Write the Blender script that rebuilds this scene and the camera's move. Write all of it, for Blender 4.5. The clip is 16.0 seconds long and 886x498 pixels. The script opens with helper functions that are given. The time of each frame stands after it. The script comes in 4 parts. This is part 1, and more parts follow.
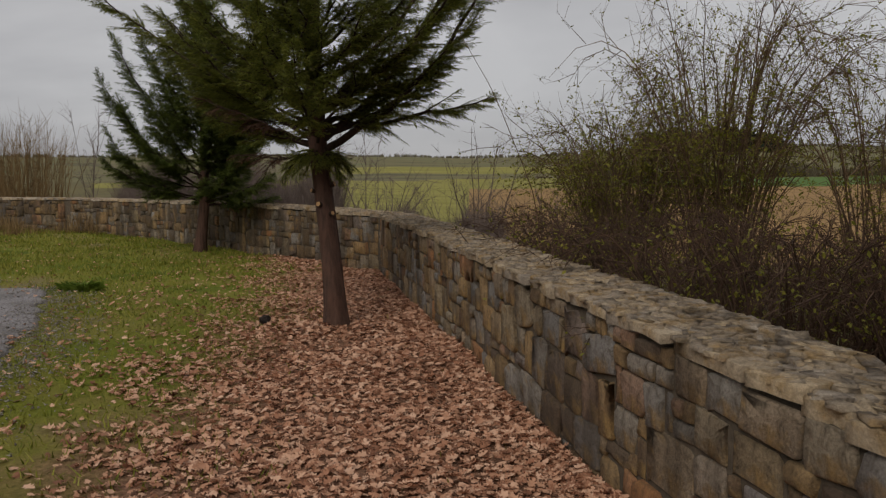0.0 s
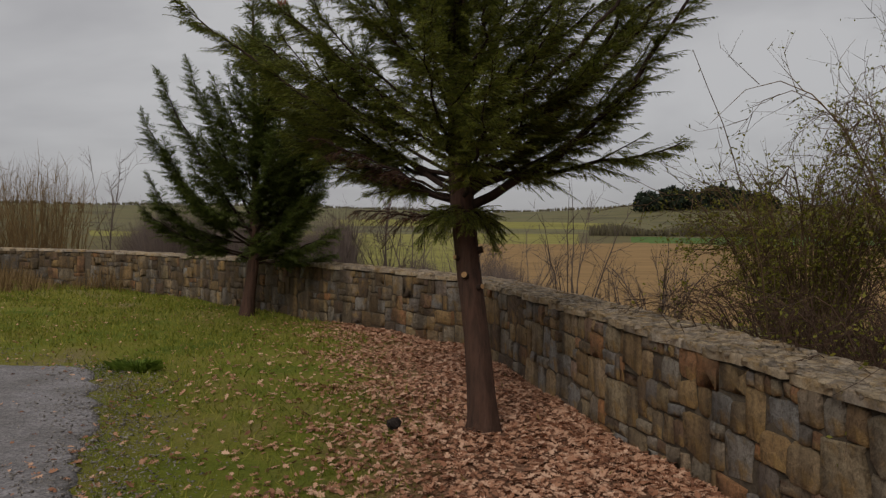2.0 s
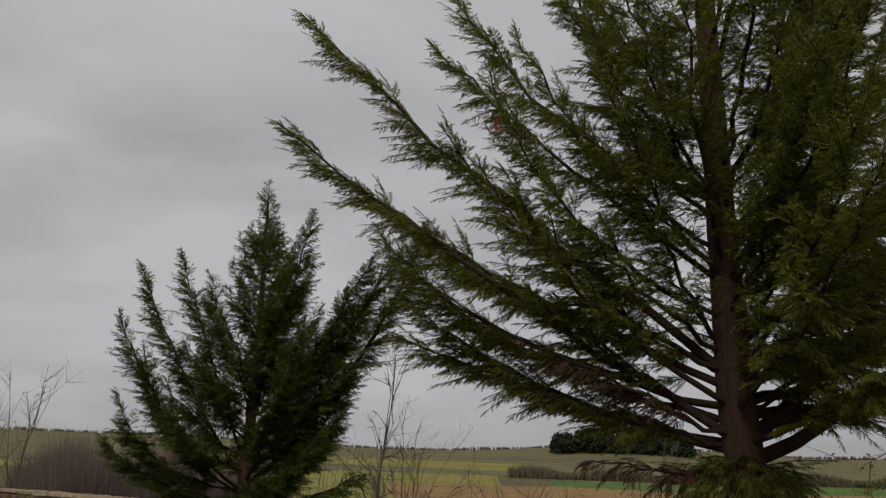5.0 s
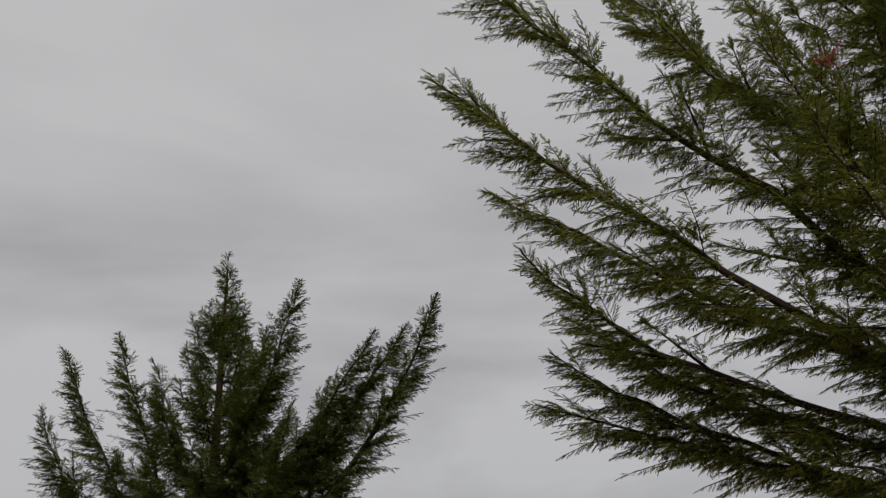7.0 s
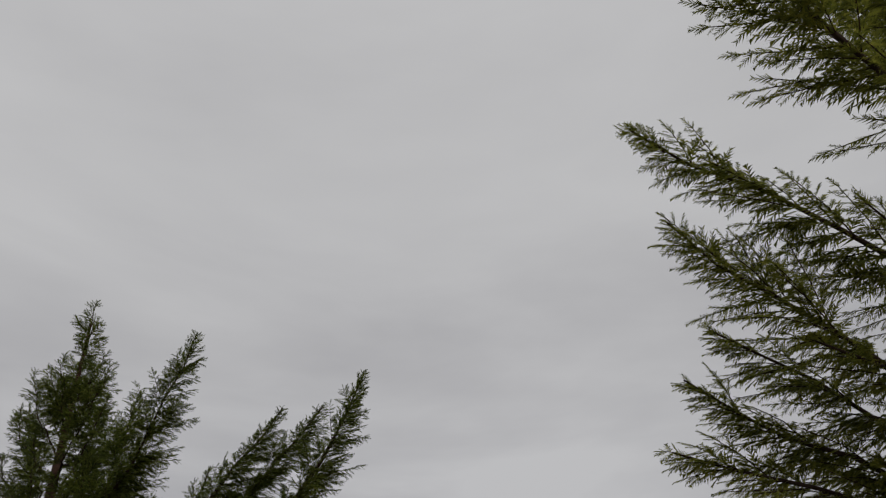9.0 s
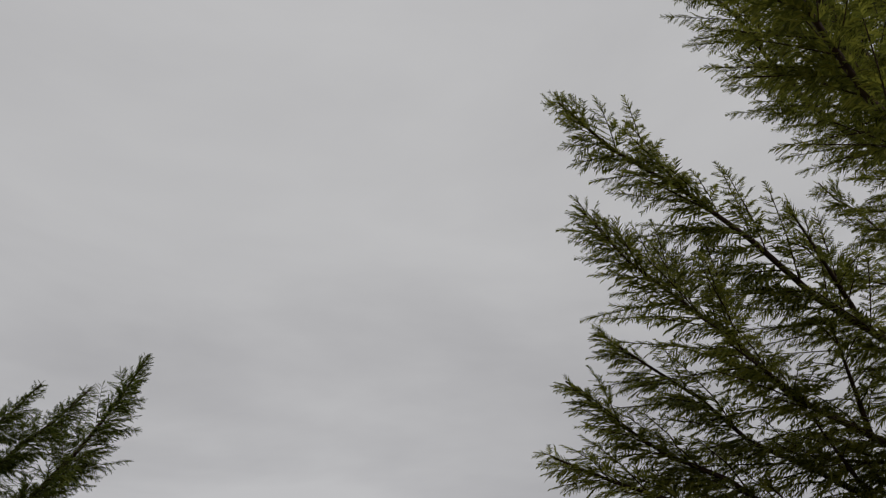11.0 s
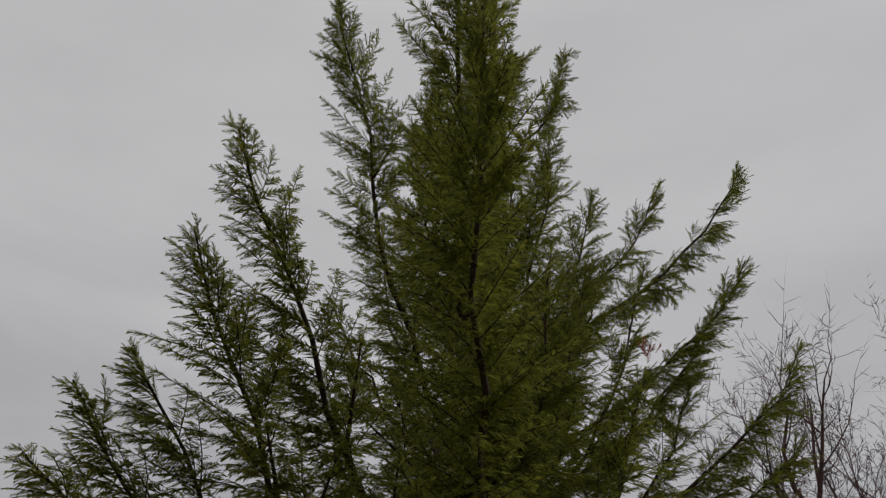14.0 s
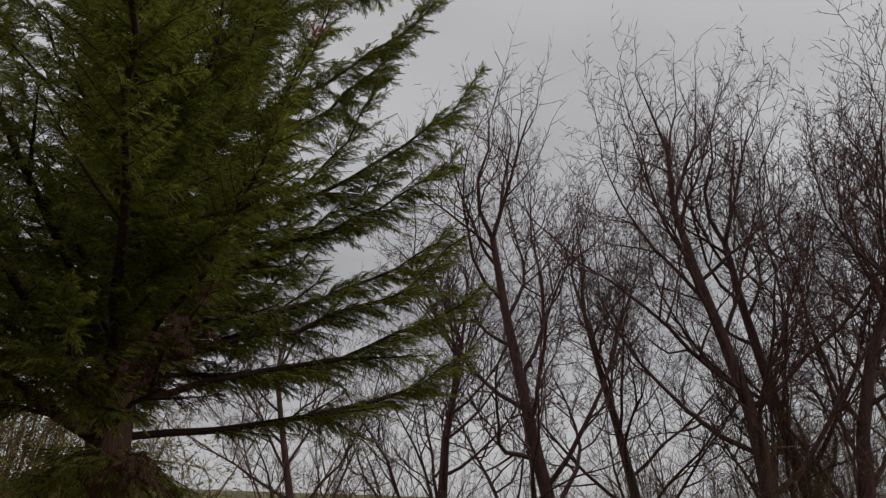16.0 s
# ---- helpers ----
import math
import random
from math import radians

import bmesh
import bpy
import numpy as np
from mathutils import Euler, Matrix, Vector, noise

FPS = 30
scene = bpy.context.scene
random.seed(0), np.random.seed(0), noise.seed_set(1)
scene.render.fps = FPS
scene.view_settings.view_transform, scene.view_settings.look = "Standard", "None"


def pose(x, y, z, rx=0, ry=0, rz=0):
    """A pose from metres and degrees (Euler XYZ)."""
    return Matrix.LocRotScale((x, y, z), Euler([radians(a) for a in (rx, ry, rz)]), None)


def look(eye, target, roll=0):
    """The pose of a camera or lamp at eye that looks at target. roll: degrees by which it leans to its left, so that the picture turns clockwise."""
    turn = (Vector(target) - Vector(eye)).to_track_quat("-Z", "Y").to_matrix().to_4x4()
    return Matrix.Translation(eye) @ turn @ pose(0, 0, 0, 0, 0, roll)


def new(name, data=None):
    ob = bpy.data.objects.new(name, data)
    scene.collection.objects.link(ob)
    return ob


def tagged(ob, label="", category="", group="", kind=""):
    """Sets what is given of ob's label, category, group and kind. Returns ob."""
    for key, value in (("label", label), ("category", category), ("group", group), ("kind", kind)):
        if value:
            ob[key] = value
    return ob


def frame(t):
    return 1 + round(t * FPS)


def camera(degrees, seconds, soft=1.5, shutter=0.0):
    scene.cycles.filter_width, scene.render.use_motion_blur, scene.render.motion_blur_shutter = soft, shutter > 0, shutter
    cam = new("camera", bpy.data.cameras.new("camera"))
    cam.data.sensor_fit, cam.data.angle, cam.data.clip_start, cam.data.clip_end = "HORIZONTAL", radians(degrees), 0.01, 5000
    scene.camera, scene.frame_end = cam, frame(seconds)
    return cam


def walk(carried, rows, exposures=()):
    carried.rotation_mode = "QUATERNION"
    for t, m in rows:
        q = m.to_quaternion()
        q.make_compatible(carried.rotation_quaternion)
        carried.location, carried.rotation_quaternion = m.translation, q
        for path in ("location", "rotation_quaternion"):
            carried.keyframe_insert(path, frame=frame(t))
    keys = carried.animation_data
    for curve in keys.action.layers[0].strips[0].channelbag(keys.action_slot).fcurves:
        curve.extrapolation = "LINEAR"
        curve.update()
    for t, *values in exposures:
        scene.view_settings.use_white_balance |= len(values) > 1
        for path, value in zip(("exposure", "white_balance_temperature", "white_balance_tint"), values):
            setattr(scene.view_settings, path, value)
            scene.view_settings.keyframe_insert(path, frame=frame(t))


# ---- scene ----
cam = camera(57.42, 16.0, soft=1.3)
PATH = [
    (0, look((0.127, 0.177, 1.536), (0.097, 3.167, 1.297), -0.64)),
    (0.5, look((-0.221, 0.716, 1.513), (-0.248, 3.708, 1.295), -0.20)),
    (1, look((-0.609, 1.191, 1.543), (-0.629, 4.184, 1.340), -0.19)),
    (1.5, look((-1.022, 1.639, 1.604), (-1.036, 4.635, 1.449), -0.16)),
    (2, look((-1.490, 2.097, 1.653), (-1.495, 5.097, 1.611), 0.38)),
    (2.5, look((-1.916, 2.563, 1.722), (-1.905, 5.562, 1.809), 0.11)),
    (3, look((-2.241, 3.049, 1.744), (-2.223, 6.039, 1.992), 0.14)),
    (3.5, look((-2.559, 3.521, 1.768), (-2.500, 6.493, 2.173), 0.20)),
    (4, look((-2.896, 3.976, 1.778), (-2.768, 6.922, 2.326), 0.84)),
    (4.2, look((-3.026, 4.138, 1.772), (-2.868, 7.072, 2.379), 1.04)),
    (6.3, look((-4.234, 6.092, 1.778), (-3.712, 8.832, 2.882), 0.88)),
    (6.5, look((-4.391, 6.301, 1.790), (-3.825, 9.016, 2.933), 0.14)),
    (7, look((-4.779, 6.791, 1.803), (-4.080, 9.439, 3.026), -1.22)),
    (7.5, look((-5.105, 7.301, 1.787), (-4.297, 9.853, 3.140), -0.66)),
    (8, look((-5.210, 7.826, 1.807), (-4.339, 10.281, 3.296), 0.73)),
    (8.2, look((-5.259, 8.037, 1.810), (-4.340, 10.445, 3.345), 1.01)),
    (10.3, look((-5.110, 9.232, 1.764), (-3.577, 11.072, 3.571), -2.65)),
    (10.5, look((-5.136, 9.252, 1.790), (-3.539, 11.054, 3.580), -1.84)),
    (11, look((-5.225, 9.308, 1.815), (-3.474, 10.978, 3.588), -1.28)),
    (11.5, look((-5.225, 9.530, 1.725), (-3.352, 10.970, 3.575), 0.23)),
    (12, look((-5.268, 9.705, 1.747), (-3.219, 10.881, 3.597), 2.23)),
    (12.5, look((-5.372, 9.787, 1.817), (-3.164, 10.676, 3.643), 2.01)),
    (13, look((-5.411, 9.952, 1.823), (-3.129, 10.395, 3.719), -0.02)),
    (13.5, look((-5.416, 9.889, 1.883), (-3.100, 10.004, 3.786), 1.31)),
    (14, look((-5.479, 9.794, 1.889), (-3.126, 9.600, 3.740), 2.88)),
    (14.5, look((-5.544, 9.719, 1.770), (-3.152, 9.212, 3.509), 1.77)),
    (15, look((-5.725, 9.662, 1.715), (-3.249, 8.874, 3.215), 2.50)),
    (15.5, look((-5.734, 9.574, 1.672), (-3.203, 8.554, 2.917), 2.31)),
    (16, look((-5.663, 9.492, 1.641), (-3.105, 8.266, 2.618), 1.91)),
]
walk(cam, PATH, [(0, 0.02), (1.5, -0.05), (2.5, -0.09), (4.2, -0.1), (6.3, -0.02), (16, 0.0)])

# ---------------------------------------------------------------- sky and light
world = bpy.data.worlds.new("overcast_sky")
scene.world = world
world.use_nodes = True
wn, wl = world.node_tree.nodes, world.node_tree.links
sky = wn.new("ShaderNodeTexSky")
sky.sky_type, sky.sun_disc, sky.sun_elevation, sky.sun_rotation = "NISHITA", False, radians(38), radians(200)
cloud_co = wn.new("ShaderNodeTexCoord")
cloud_map = wn.new("ShaderNodeMapping")
cloud_map.inputs["Scale"].default_value = (1.0, 1.0, 3.2)
cloud_noise = wn.new("ShaderNodeTexNoise")
cloud_noise.inputs["Scale"].default_value = 1.7
cloud_noise.inputs["Detail"].default_value = 5
cloud_noise.inputs["Roughness"].default_value = 0.5
cloud_noise.inputs["Distortion"].default_value = 0.3
cloud_ramp = wn.new("ShaderNodeValToRGB")
cloud_ramp.color_ramp.elements[0].position, cloud_ramp.color_ramp.elements[0].color = 0.36, (3.35, 3.28, 3.42, 1)
cloud_ramp.color_ramp.elements[1].position, cloud_ramp.color_ramp.elements[1].color = 0.62, (5.5, 5.45, 5.5, 1)
cloud_mix = wn.new("ShaderNodeMix")
cloud_mix.data_type = "RGBA"
cloud_mix.inputs[0].default_value = 0.96
wl.new(cloud_co.outputs["Generated"], cloud_map.inputs[0])
wl.new(cloud_map.outputs[0], cloud_noise.inputs["Vector"])
wl.new(cloud_noise.outputs["Fac"], cloud_ramp.inputs[0])
wl.new(sky.outputs[0], cloud_mix.inputs[6])
high = wn.new("ShaderNodeSeparateXYZ")
wl.new(cloud_co.outputs["Generated"], high.inputs[0])
lift = wn.new("ShaderNodeValToRGB")
lift.color_ramp.elements[0].position, lift.color_ramp.elements[0].color = 0.0, (0.84, 0.84, 0.85, 1)
lift.color_ramp.elements[1].position, lift.color_ramp.elements[1].color = 1.0, (1.75, 1.75, 1.75, 1)
step_a = lift.color_ramp.elements.new(0.42)
step_a.color = (1.0, 1.0, 1.0, 1)
step_b = lift.color_ramp.elements.new(0.8)
step_b.color = (1.06, 1.06, 1.06, 1)
wl.new(high.outputs[2], lift.inputs[0])
even = wn.new("ShaderNodeMapRange")
even.inputs["From Min"].default_value, even.inputs["From Max"].default_value = 0.2, 0.6
even.inputs["To Min"].default_value, even.inputs["To Max"].default_value = 0.0, 0.75
wl.new(high.outputs[2], even.inputs["Value"])
calm = wn.new("ShaderNodeMix")
calm.data_type = "RGBA"
calm.inputs[7].default_value = (4.95, 4.93, 4.97, 1)
wl.new(even.outputs[0], calm.inputs[0])
wl.new(cloud_ramp.outputs[0], calm.inputs[6])
shade = wn.new("ShaderNodeMix")
shade.data_type, shade.blend_type = "RGBA", "MULTIPLY"
shade.inputs[0].default_value = 1.0
wl.new(calm.outputs[2], shade.inputs[6])
wl.new(lift.outputs[0], shade.inputs[7])
wl.new(shade.outputs[2], cloud_mix.inputs[7])
wl.new(cloud_mix.outputs[2], wn["Background"].inputs[0])
wn["Background"].inputs[1].default_value = 0.1
sun_data = bpy.data.lights.new("sun", "SUN")
sun_data.energy, sun_data.angle, sun_data.color = 1.3, radians(25), (1.0, 0.96, 0.9)
sun = new("sun", sun_data)
sun.rotation_euler = (radians(52), 0, radians(-20))


# ---------------------------------------------------------------- materials
def nodes_of(name):
    m = bpy.data.materials.new(name)
    m.use_nodes = True
    n, l = m.node_tree.nodes, m.node_tree.links
    return m, n, l, n["Principled BSDF"]


def ramp(n, l, fac, stops):
    r = n.new("ShaderNodeValToRGB")
    while len(r.color_ramp.elements) < len(stops):
        r.color_ramp.elements.new(0.5)
    for e, (p, c) in zip(r.color_ramp.elements, stops):
        e.position, e.color = p, (*c, 1)
    l.new(fac, r.inputs[0])
    return r.outputs[0]


def noise_tex(n, l, scale, detail=4, rough=0.6, stretch=None, co="Object", distort=0.0):
    c = n.new("ShaderNodeTexCoord").outputs[co]
    if stretch:
        mp = n.new("ShaderNodeMapping")
        mp.inputs["Scale"].default_value = stretch
        l.new(c, mp.inputs[0])
        c = mp.outputs[0]
    t = n.new("ShaderNodeTexNoise")
    t.inputs["Scale"].default_value, t.inputs["Detail"].default_value = scale, detail
    t.inputs["Roughness"].default_value, t.inputs["Distortion"].default_value = rough, distort
    l.new(c, t.inputs["Vector"])
    return t.outputs["Fac"]


def mixed(n, l, fac, a, b, mode="MIX"):
    x = n.new("ShaderNodeMix")
    x.data_type, x.blend_type = "RGBA", mode
    for k, v in ((0, fac), (6, a), (7, b)):
        if isinstance(v, (int, float)):
            x.inputs[k].default_value = v
        elif isinstance(v, tuple):
            x.inputs[k].default_value = (*v, 1)
        else:
            l.new(v, x.inputs[k])
    return x.outputs[2]


def math_node(n, l, op, a, b=None):
    x = n.new("ShaderNodeMath")
    x.operation = op
    for k, v in ((0, a), (1, b)):
        if v is None:
            continue
        if isinstance(v, (int, float)):
            x.inputs[k].default_value = v
        else:
            l.new(v, x.inputs[k])
    return x.outputs[0]


def bump(n, l, bsdf, height, strength, dist):
    b = n.new("ShaderNodeBump")
    b.inputs["Strength"].default_value, b.inputs["Distance"].default_value = strength, dist
    l.new(height, b.inputs["Height"])
    l.new(b.outputs[0], bsdf.inputs["Normal"])


def simple(name, stops, scale, rough=0.9, strength=0.5, dist=0.02, stretch=None, coarse=0.0):
    """Noise-coloured rough surface with relief; coarse adds larger stains."""
    m, n, l, b = nodes_of(name)
    f = noise_tex(n, l, scale, 6, 0.65, stretch)
    col = ramp(n, l, f, stops)
    if coarse:
        g = noise_tex(n, l, coarse, 3, 0.6)
        col = mixed(n, l, g, col, mixed(n, l, 0.65, col, (0.03, 0.025, 0.02)), "MIX")
    l.new(col, b.inputs["Base Color"])
    b.inputs["Roughness"].default_value = rough
    b.inputs["Specular IOR Level"].default_value = 0.2
    bump(n, l, b, f, strength, dist)
    return m


STONE = [(0.0, (0.20, 0.13, 0.068)), (0.11, (0.35, 0.235, 0.115)), (0.21, (0.28, 0.26, 0.235)), (0.33, (0.40, 0.255, 0.115)), (0.43, (0.115, 0.08, 0.058)),
         (0.53, (0.36, 0.275, 0.16)), (0.64, (0.25, 0.235, 0.22)), (0.74, (0.38, 0.18, 0.075)), (0.84, (0.14, 0.10, 0.072)), (0.92, (0.27, 0.26, 0.245)), (1.0, (0.32, 0.235, 0.125))]


def stone_mat(name, islands, base=None):
    m, n, l, b = nodes_of(name)
    if islands:
        rnd = n.new("ShaderNodeNewGeometry").outputs["Random Per Island"]
    else:
        rnd = n.new("ShaderNodeObjectInfo").outputs["Random"]
    col = ramp(n, l, rnd, base or STONE)
    fine = noise_tex(n, l, 60, 7, 0.75)
    mid = noise_tex(n, l, 11, 6, 0.7, distort=0.8)
    col = mixed(n, l, ramp(n, l, mid, [(0.44, (0, 0, 0)), (0.64, (0.45, 0.45, 0.45) if base else (0.75, 0.75, 0.75))]), col, (0.075, 0.052, 0.032))
    col = mixed(n, l, ramp(n, l, noise_tex(n, l, 5.5, 4, 0.6), [(0.5, (0, 0, 0)), (0.66, (0.7, 0.7, 0.7))]), col, (0.36, 0.225, 0.08))
    world_co = n.new("ShaderNodeNewGeometry").outputs["Position"]
    mp = n.new("ShaderNodeMapping")
    mp.inputs["Scale"].default_value = (2.6, 2.6, 0.5)
    l.new(world_co, mp.inputs[0])
    wash = n.new("ShaderNodeTexNoise")
    wash.inputs["Scale"].default_value, wash.inputs["Detail"].default_value = 1.4, 5
    l.new(mp.outputs[0], wash.inputs["Vector"])
    col = mixed(n, l, ramp(n, l, wash.outputs["Fac"], [(0.53 if base else 0.33 if islands else 0.44, (0, 0, 0)), (0.74 if base else 0.56 if islands else 0.66, (0.75, 0.75, 0.75))]), col, (0.05, 0.037, 0.026))
    col = mixed(n, l, 0.55, col, ramp(n, l, fine, [(0.3, (0.3, 0.28, 0.26)), (0.7, (1.6, 1.55, 1.5))]), "MULTIPLY")
    l.new(col, b.inputs["Base Color"])
    b.inputs["Roughness"].default_value = 0.88
    b.inputs["Specular IOR Level"].default_value = 0.25
    bump(n, l, b, math_node(n, l, "ADD", fine, math_node(n, l, "MULTIPLY", mid, 2.0)), 1.0, 0.018)
    return m


def leaf_mat(name, stops, rough=0.7, through_light=0.25, spots=9.0):
    """Small leaves: each island takes its own shade."""
    m, n, l, b = nodes_of(name)
    rnd = n.new("ShaderNodeNewGeometry").outputs["Random Per Island"]
    patch = noise_tex(n, l, spots, 3, 0.6)
    fac = math_node(n, l, "ADD", math_node(n, l, "MULTIPLY", rnd, 0.62), math_node(n, l, "MULTIPLY", patch, 0.38))
    col = ramp(n, l, fac, stops)
    l.new(col, b.inputs["Base Color"])
    b.inputs["Roughness"].default_value = rough
    b.inputs["Specular IOR Level"].default_value = 0.25
    tr = n.new("ShaderNodeBsdfTranslucent")
    l.new(col, tr.inputs[0])
    ms = n.new("ShaderNodeMixShader")
    ms.inputs[0].default_value = through_light
    l.new(b.outputs[0], ms.inputs[1])
    l.new(tr.outputs[0], ms.inputs[2])
    l.new(ms.outputs[0], n["Material Output"].inputs[0])
    return m


M_STONE = stone_mat("rubble_stone", False)
M_STONE_FAR = stone_mat("rubble_stone_far", True)
CAPS = [(0.0, (0.50, 0.40, 0.28)), (0.3, (0.36, 0.29, 0.22)), (0.55, (0.58, 0.45, 0.29)), (0.75, (0.25, 0.205, 0.16)), (1.0, (0.5, 0.42, 0.33))]
M_CAP = stone_mat("cap_slab_stone", False, CAPS)
M_CAP_FAR = stone_mat("cap_slab_stone_far", True, CAPS)
M_MORTAR = simple("lime_mortar", [(0.3, (0.06, 0.045, 0.03)), (0.7, (0.15, 0.112, 0.075))], 24, 0.95, 0.9, 0.02, None, 2.0)
M_BARK = simple("cypress_bark", [(0.25, (0.035, 0.018, 0.012)), (0.5, (0.10, 0.05, 0.034)), (0.8, (0.14, 0.072, 0.05))], 26, 0.9, 1.0, 0.03, (1, 1, 0.13), 4.0)
M_LIMB = simple("limb_bark", [(0.3, (0.02, 0.013, 0.01)), (0.75, (0.06, 0.036, 0.026))], 30, 0.9, 0.8, 0.01, (1, 1, 0.3))
M_CUT = simple("cut_wood", [(0.3, (0.28, 0.15, 0.06)), (0.7, (0.48, 0.30, 0.15))], 30, 0.8, 0.4, 0.005)
M_OAK = simple("oak_bark", [(0.3, (0.056, 0.029, 0.03)), (0.7, (0.19, 0.106, 0.1))], 14, 0.95, 0.9, 0.02, (1, 1, 0.25), 1.0)
M_TWIG = leaf_mat("bush_twigs", [(0.0, (0.055, 0.034, 0.021)), (0.5, (0.12, 0.074, 0.04)), (1.0, (0.2, 0.13, 0.065))], 0.85, 0.0)
M_BRAMBLE = leaf_mat("bramble_canes", [(0.0, (0.03, 0.017, 0.011)), (0.5, (0.065, 0.036, 0.022)), (1.0, (0.13, 0.075, 0.045))], 0.85, 0.0)
M_REED = leaf_mat("reed_stems", [(0.0, (0.10, 0.06, 0.026)), (0.5, (0.17, 0.105, 0.042)), (1.0, (0.25, 0.165, 0.075))], 0.85, 0.0)
M_SCRUB = leaf_mat("grey_scrub", [(0.0, (0.085, 0.062, 0.055)), (0.5, (0.135, 0.10, 0.085)), (1.0, (0.20, 0.155, 0.12))], 0.9, 0.0)
M_HEDGE = leaf_mat("far_hedge", [(0.0, (0.09, 0.075, 0.05)), (0.5, (0.14, 0.12, 0.075)), (1.0, (0.19, 0.16, 0.09))], 0.9, 0.0)
M_BUD = leaf_mat("young_leaves", [(0.0, (0.085, 0.09, 0.012)), (0.5, (0.19, 0.185, 0.024)), (1.0, (0.31, 0.26, 0.045))], 0.6, 0.4)
M_CYPRESS = leaf_mat("cypress_scales", [(0.15, (0.046, 0.053, 0.013)), (0.4, (0.11, 0.126, 0.022)), (0.65, (0.19, 0.202, 0.032)), (0.9, (0.29, 0.285, 0.05))], 0.6, 0.5, 3.0)
M_CYPRESS_B = leaf_mat("cypress_scales_blue", [(0.15, (0.024, 0.036, 0.011)), (0.4, (0.066, 0.088, 0.018)), (0.65, (0.12, 0.148, 0.026)), (0.9, (0.2, 0.22, 0.042))], 0.6, 0.38, 3.0)
M_DEAD = leaf_mat("withered_scales", [(0.2, (0.03, 0.016, 0.01)), (0.6, (0.085, 0.04, 0.022)), (0.95, (0.15, 0.07, 0.035))], 0.8, 0.1, 5.0)
M_RUST = leaf_mat("rusty_scales", [(0.2, (0.16, 0.04, 0.02)), (0.9, (0.36, 0.1, 0.05))], 0.8, 0.3, 5.0)
M_LITTER = leaf_mat("dry_oak_leaves", [(0.12, (0.10, 0.038, 0.02)), (0.33, (0.32, 0.145, 0.08)), (0.55, (0.52, 0.28, 0.17)), (0.88, (0.70, 0.45, 0.31))], 0.65, 0.12, 2.2)
M_GRASS = leaf_mat("meadow_grass", [(0.1, (0.07, 0.09, 0.011)), (0.45, (0.165, 0.18, 0.02)), (0.75, (0.28, 0.26, 0.04)), (0.95, (0.42, 0.34, 0.13))], 0.7, 0.25, 0.9)
M_PINE = leaf_mat("far_pines", [(0.1, (0.008, 0.014, 0.008)), (0.9, (0.03, 0.042, 0.02))], 0.9, 0.0, 0.05)
M_FIELD_BROWN = simple("ploughed_field", [(0.3, (0.19, 0.11, 0.042)), (0.7, (0.31, 0.19, 0.075))], 0.06, 1.0, 0.3, 0.1, (1, 4, 1))
M_FIELD_GREEN = simple("winter_wheat", [(0.3, (0.045, 0.10, 0.018)), (0.7, (0.10, 0.16, 0.03))], 0.03, 1.0, 0.2, 0.1, (1, 4, 1))
M_FIELD_YELLOW = simple("yellow_meadow", [(0.3, (0.16, 0.15, 0.03)), (0.7, (0.27, 0.24, 0.06))], 0.03, 1.0, 0.2, 0.1, (1, 4, 1))
M_HILL = simple("scrubby_hill", [(0.3, (0.075, 0.07, 0.04)), (0.5, (0.15, 0.13, 0.06)), (0.7, (0.10, 0.11, 0.05))], 0.02, 1.0, 0.3, 0.5, (1, 3, 1))
M_ROUGH = simple("rough_pasture", [(0.3, (0.11, 0.085, 0.035)), (0.5, (0.17, 0.14, 0.055)), (0.75, (0.12, 0.12, 0.035))], 0.25, 1.0, 0.5, 0.1, None, 0.06)


def near_ground_mat():
    """Soil and short turf; the turf gives way to brown leaf mould towards the wall."""
    m, n, l, b = nodes_of("turf_and_leaf_mould")
    co = n.new("ShaderNodeTexCoord").outputs["Object"]
    sep = n.new("ShaderNodeSeparateXYZ")
    l.new(co, sep.inputs[0])
    edge = math_node(n, l, "ADD", sep.outputs[0], math_node(n, l, "MULTIPLY", noise_tex(n, l, 0.8, 5, 0.65), 2.4))
    fac = n.new("ShaderNodeMapRange")
    fac.inputs["From Min"].default_value, fac.inputs["From Max"].default_value = -1.3, -0.2
    l.new(edge, fac.inputs["Value"])
    fine = noise_tex(n, l, 30, 6, 0.75)
    patch = noise_tex(n, l, 0.7, 5, 0.65)
    turf = ramp(n, l, patch, [(0.3, (0.085, 0.115, 0.012)), (0.46, (0.16, 0.175, 0.018)), (0.57, (0.21, 0.19, 0.035)), (0.7, (0.22, 0.175, 0.075))])
    mould = ramp(n, l, fine, [(0.3, (0.1, 0.05, 0.03)), (0.7, (0.34, 0.185, 0.115))])
    col = mixed(n, l, fac.outputs[0], turf, mould)
    col = mixed(n, l, 0.6, col, ramp(n, l, fine, [(0.25, (0.4, 0.4, 0.4)), (0.75, (1.4, 1.4, 1.4))]), "MULTIPLY")
    l.new(col, b.inputs["Base Color"])
    b.inputs["Roughness"].default_value = 0.95
    b.inputs["Specular IOR Level"].default_value = 0.15
    bump(n, l, b, fine, 0.9, 0.03)
    return m


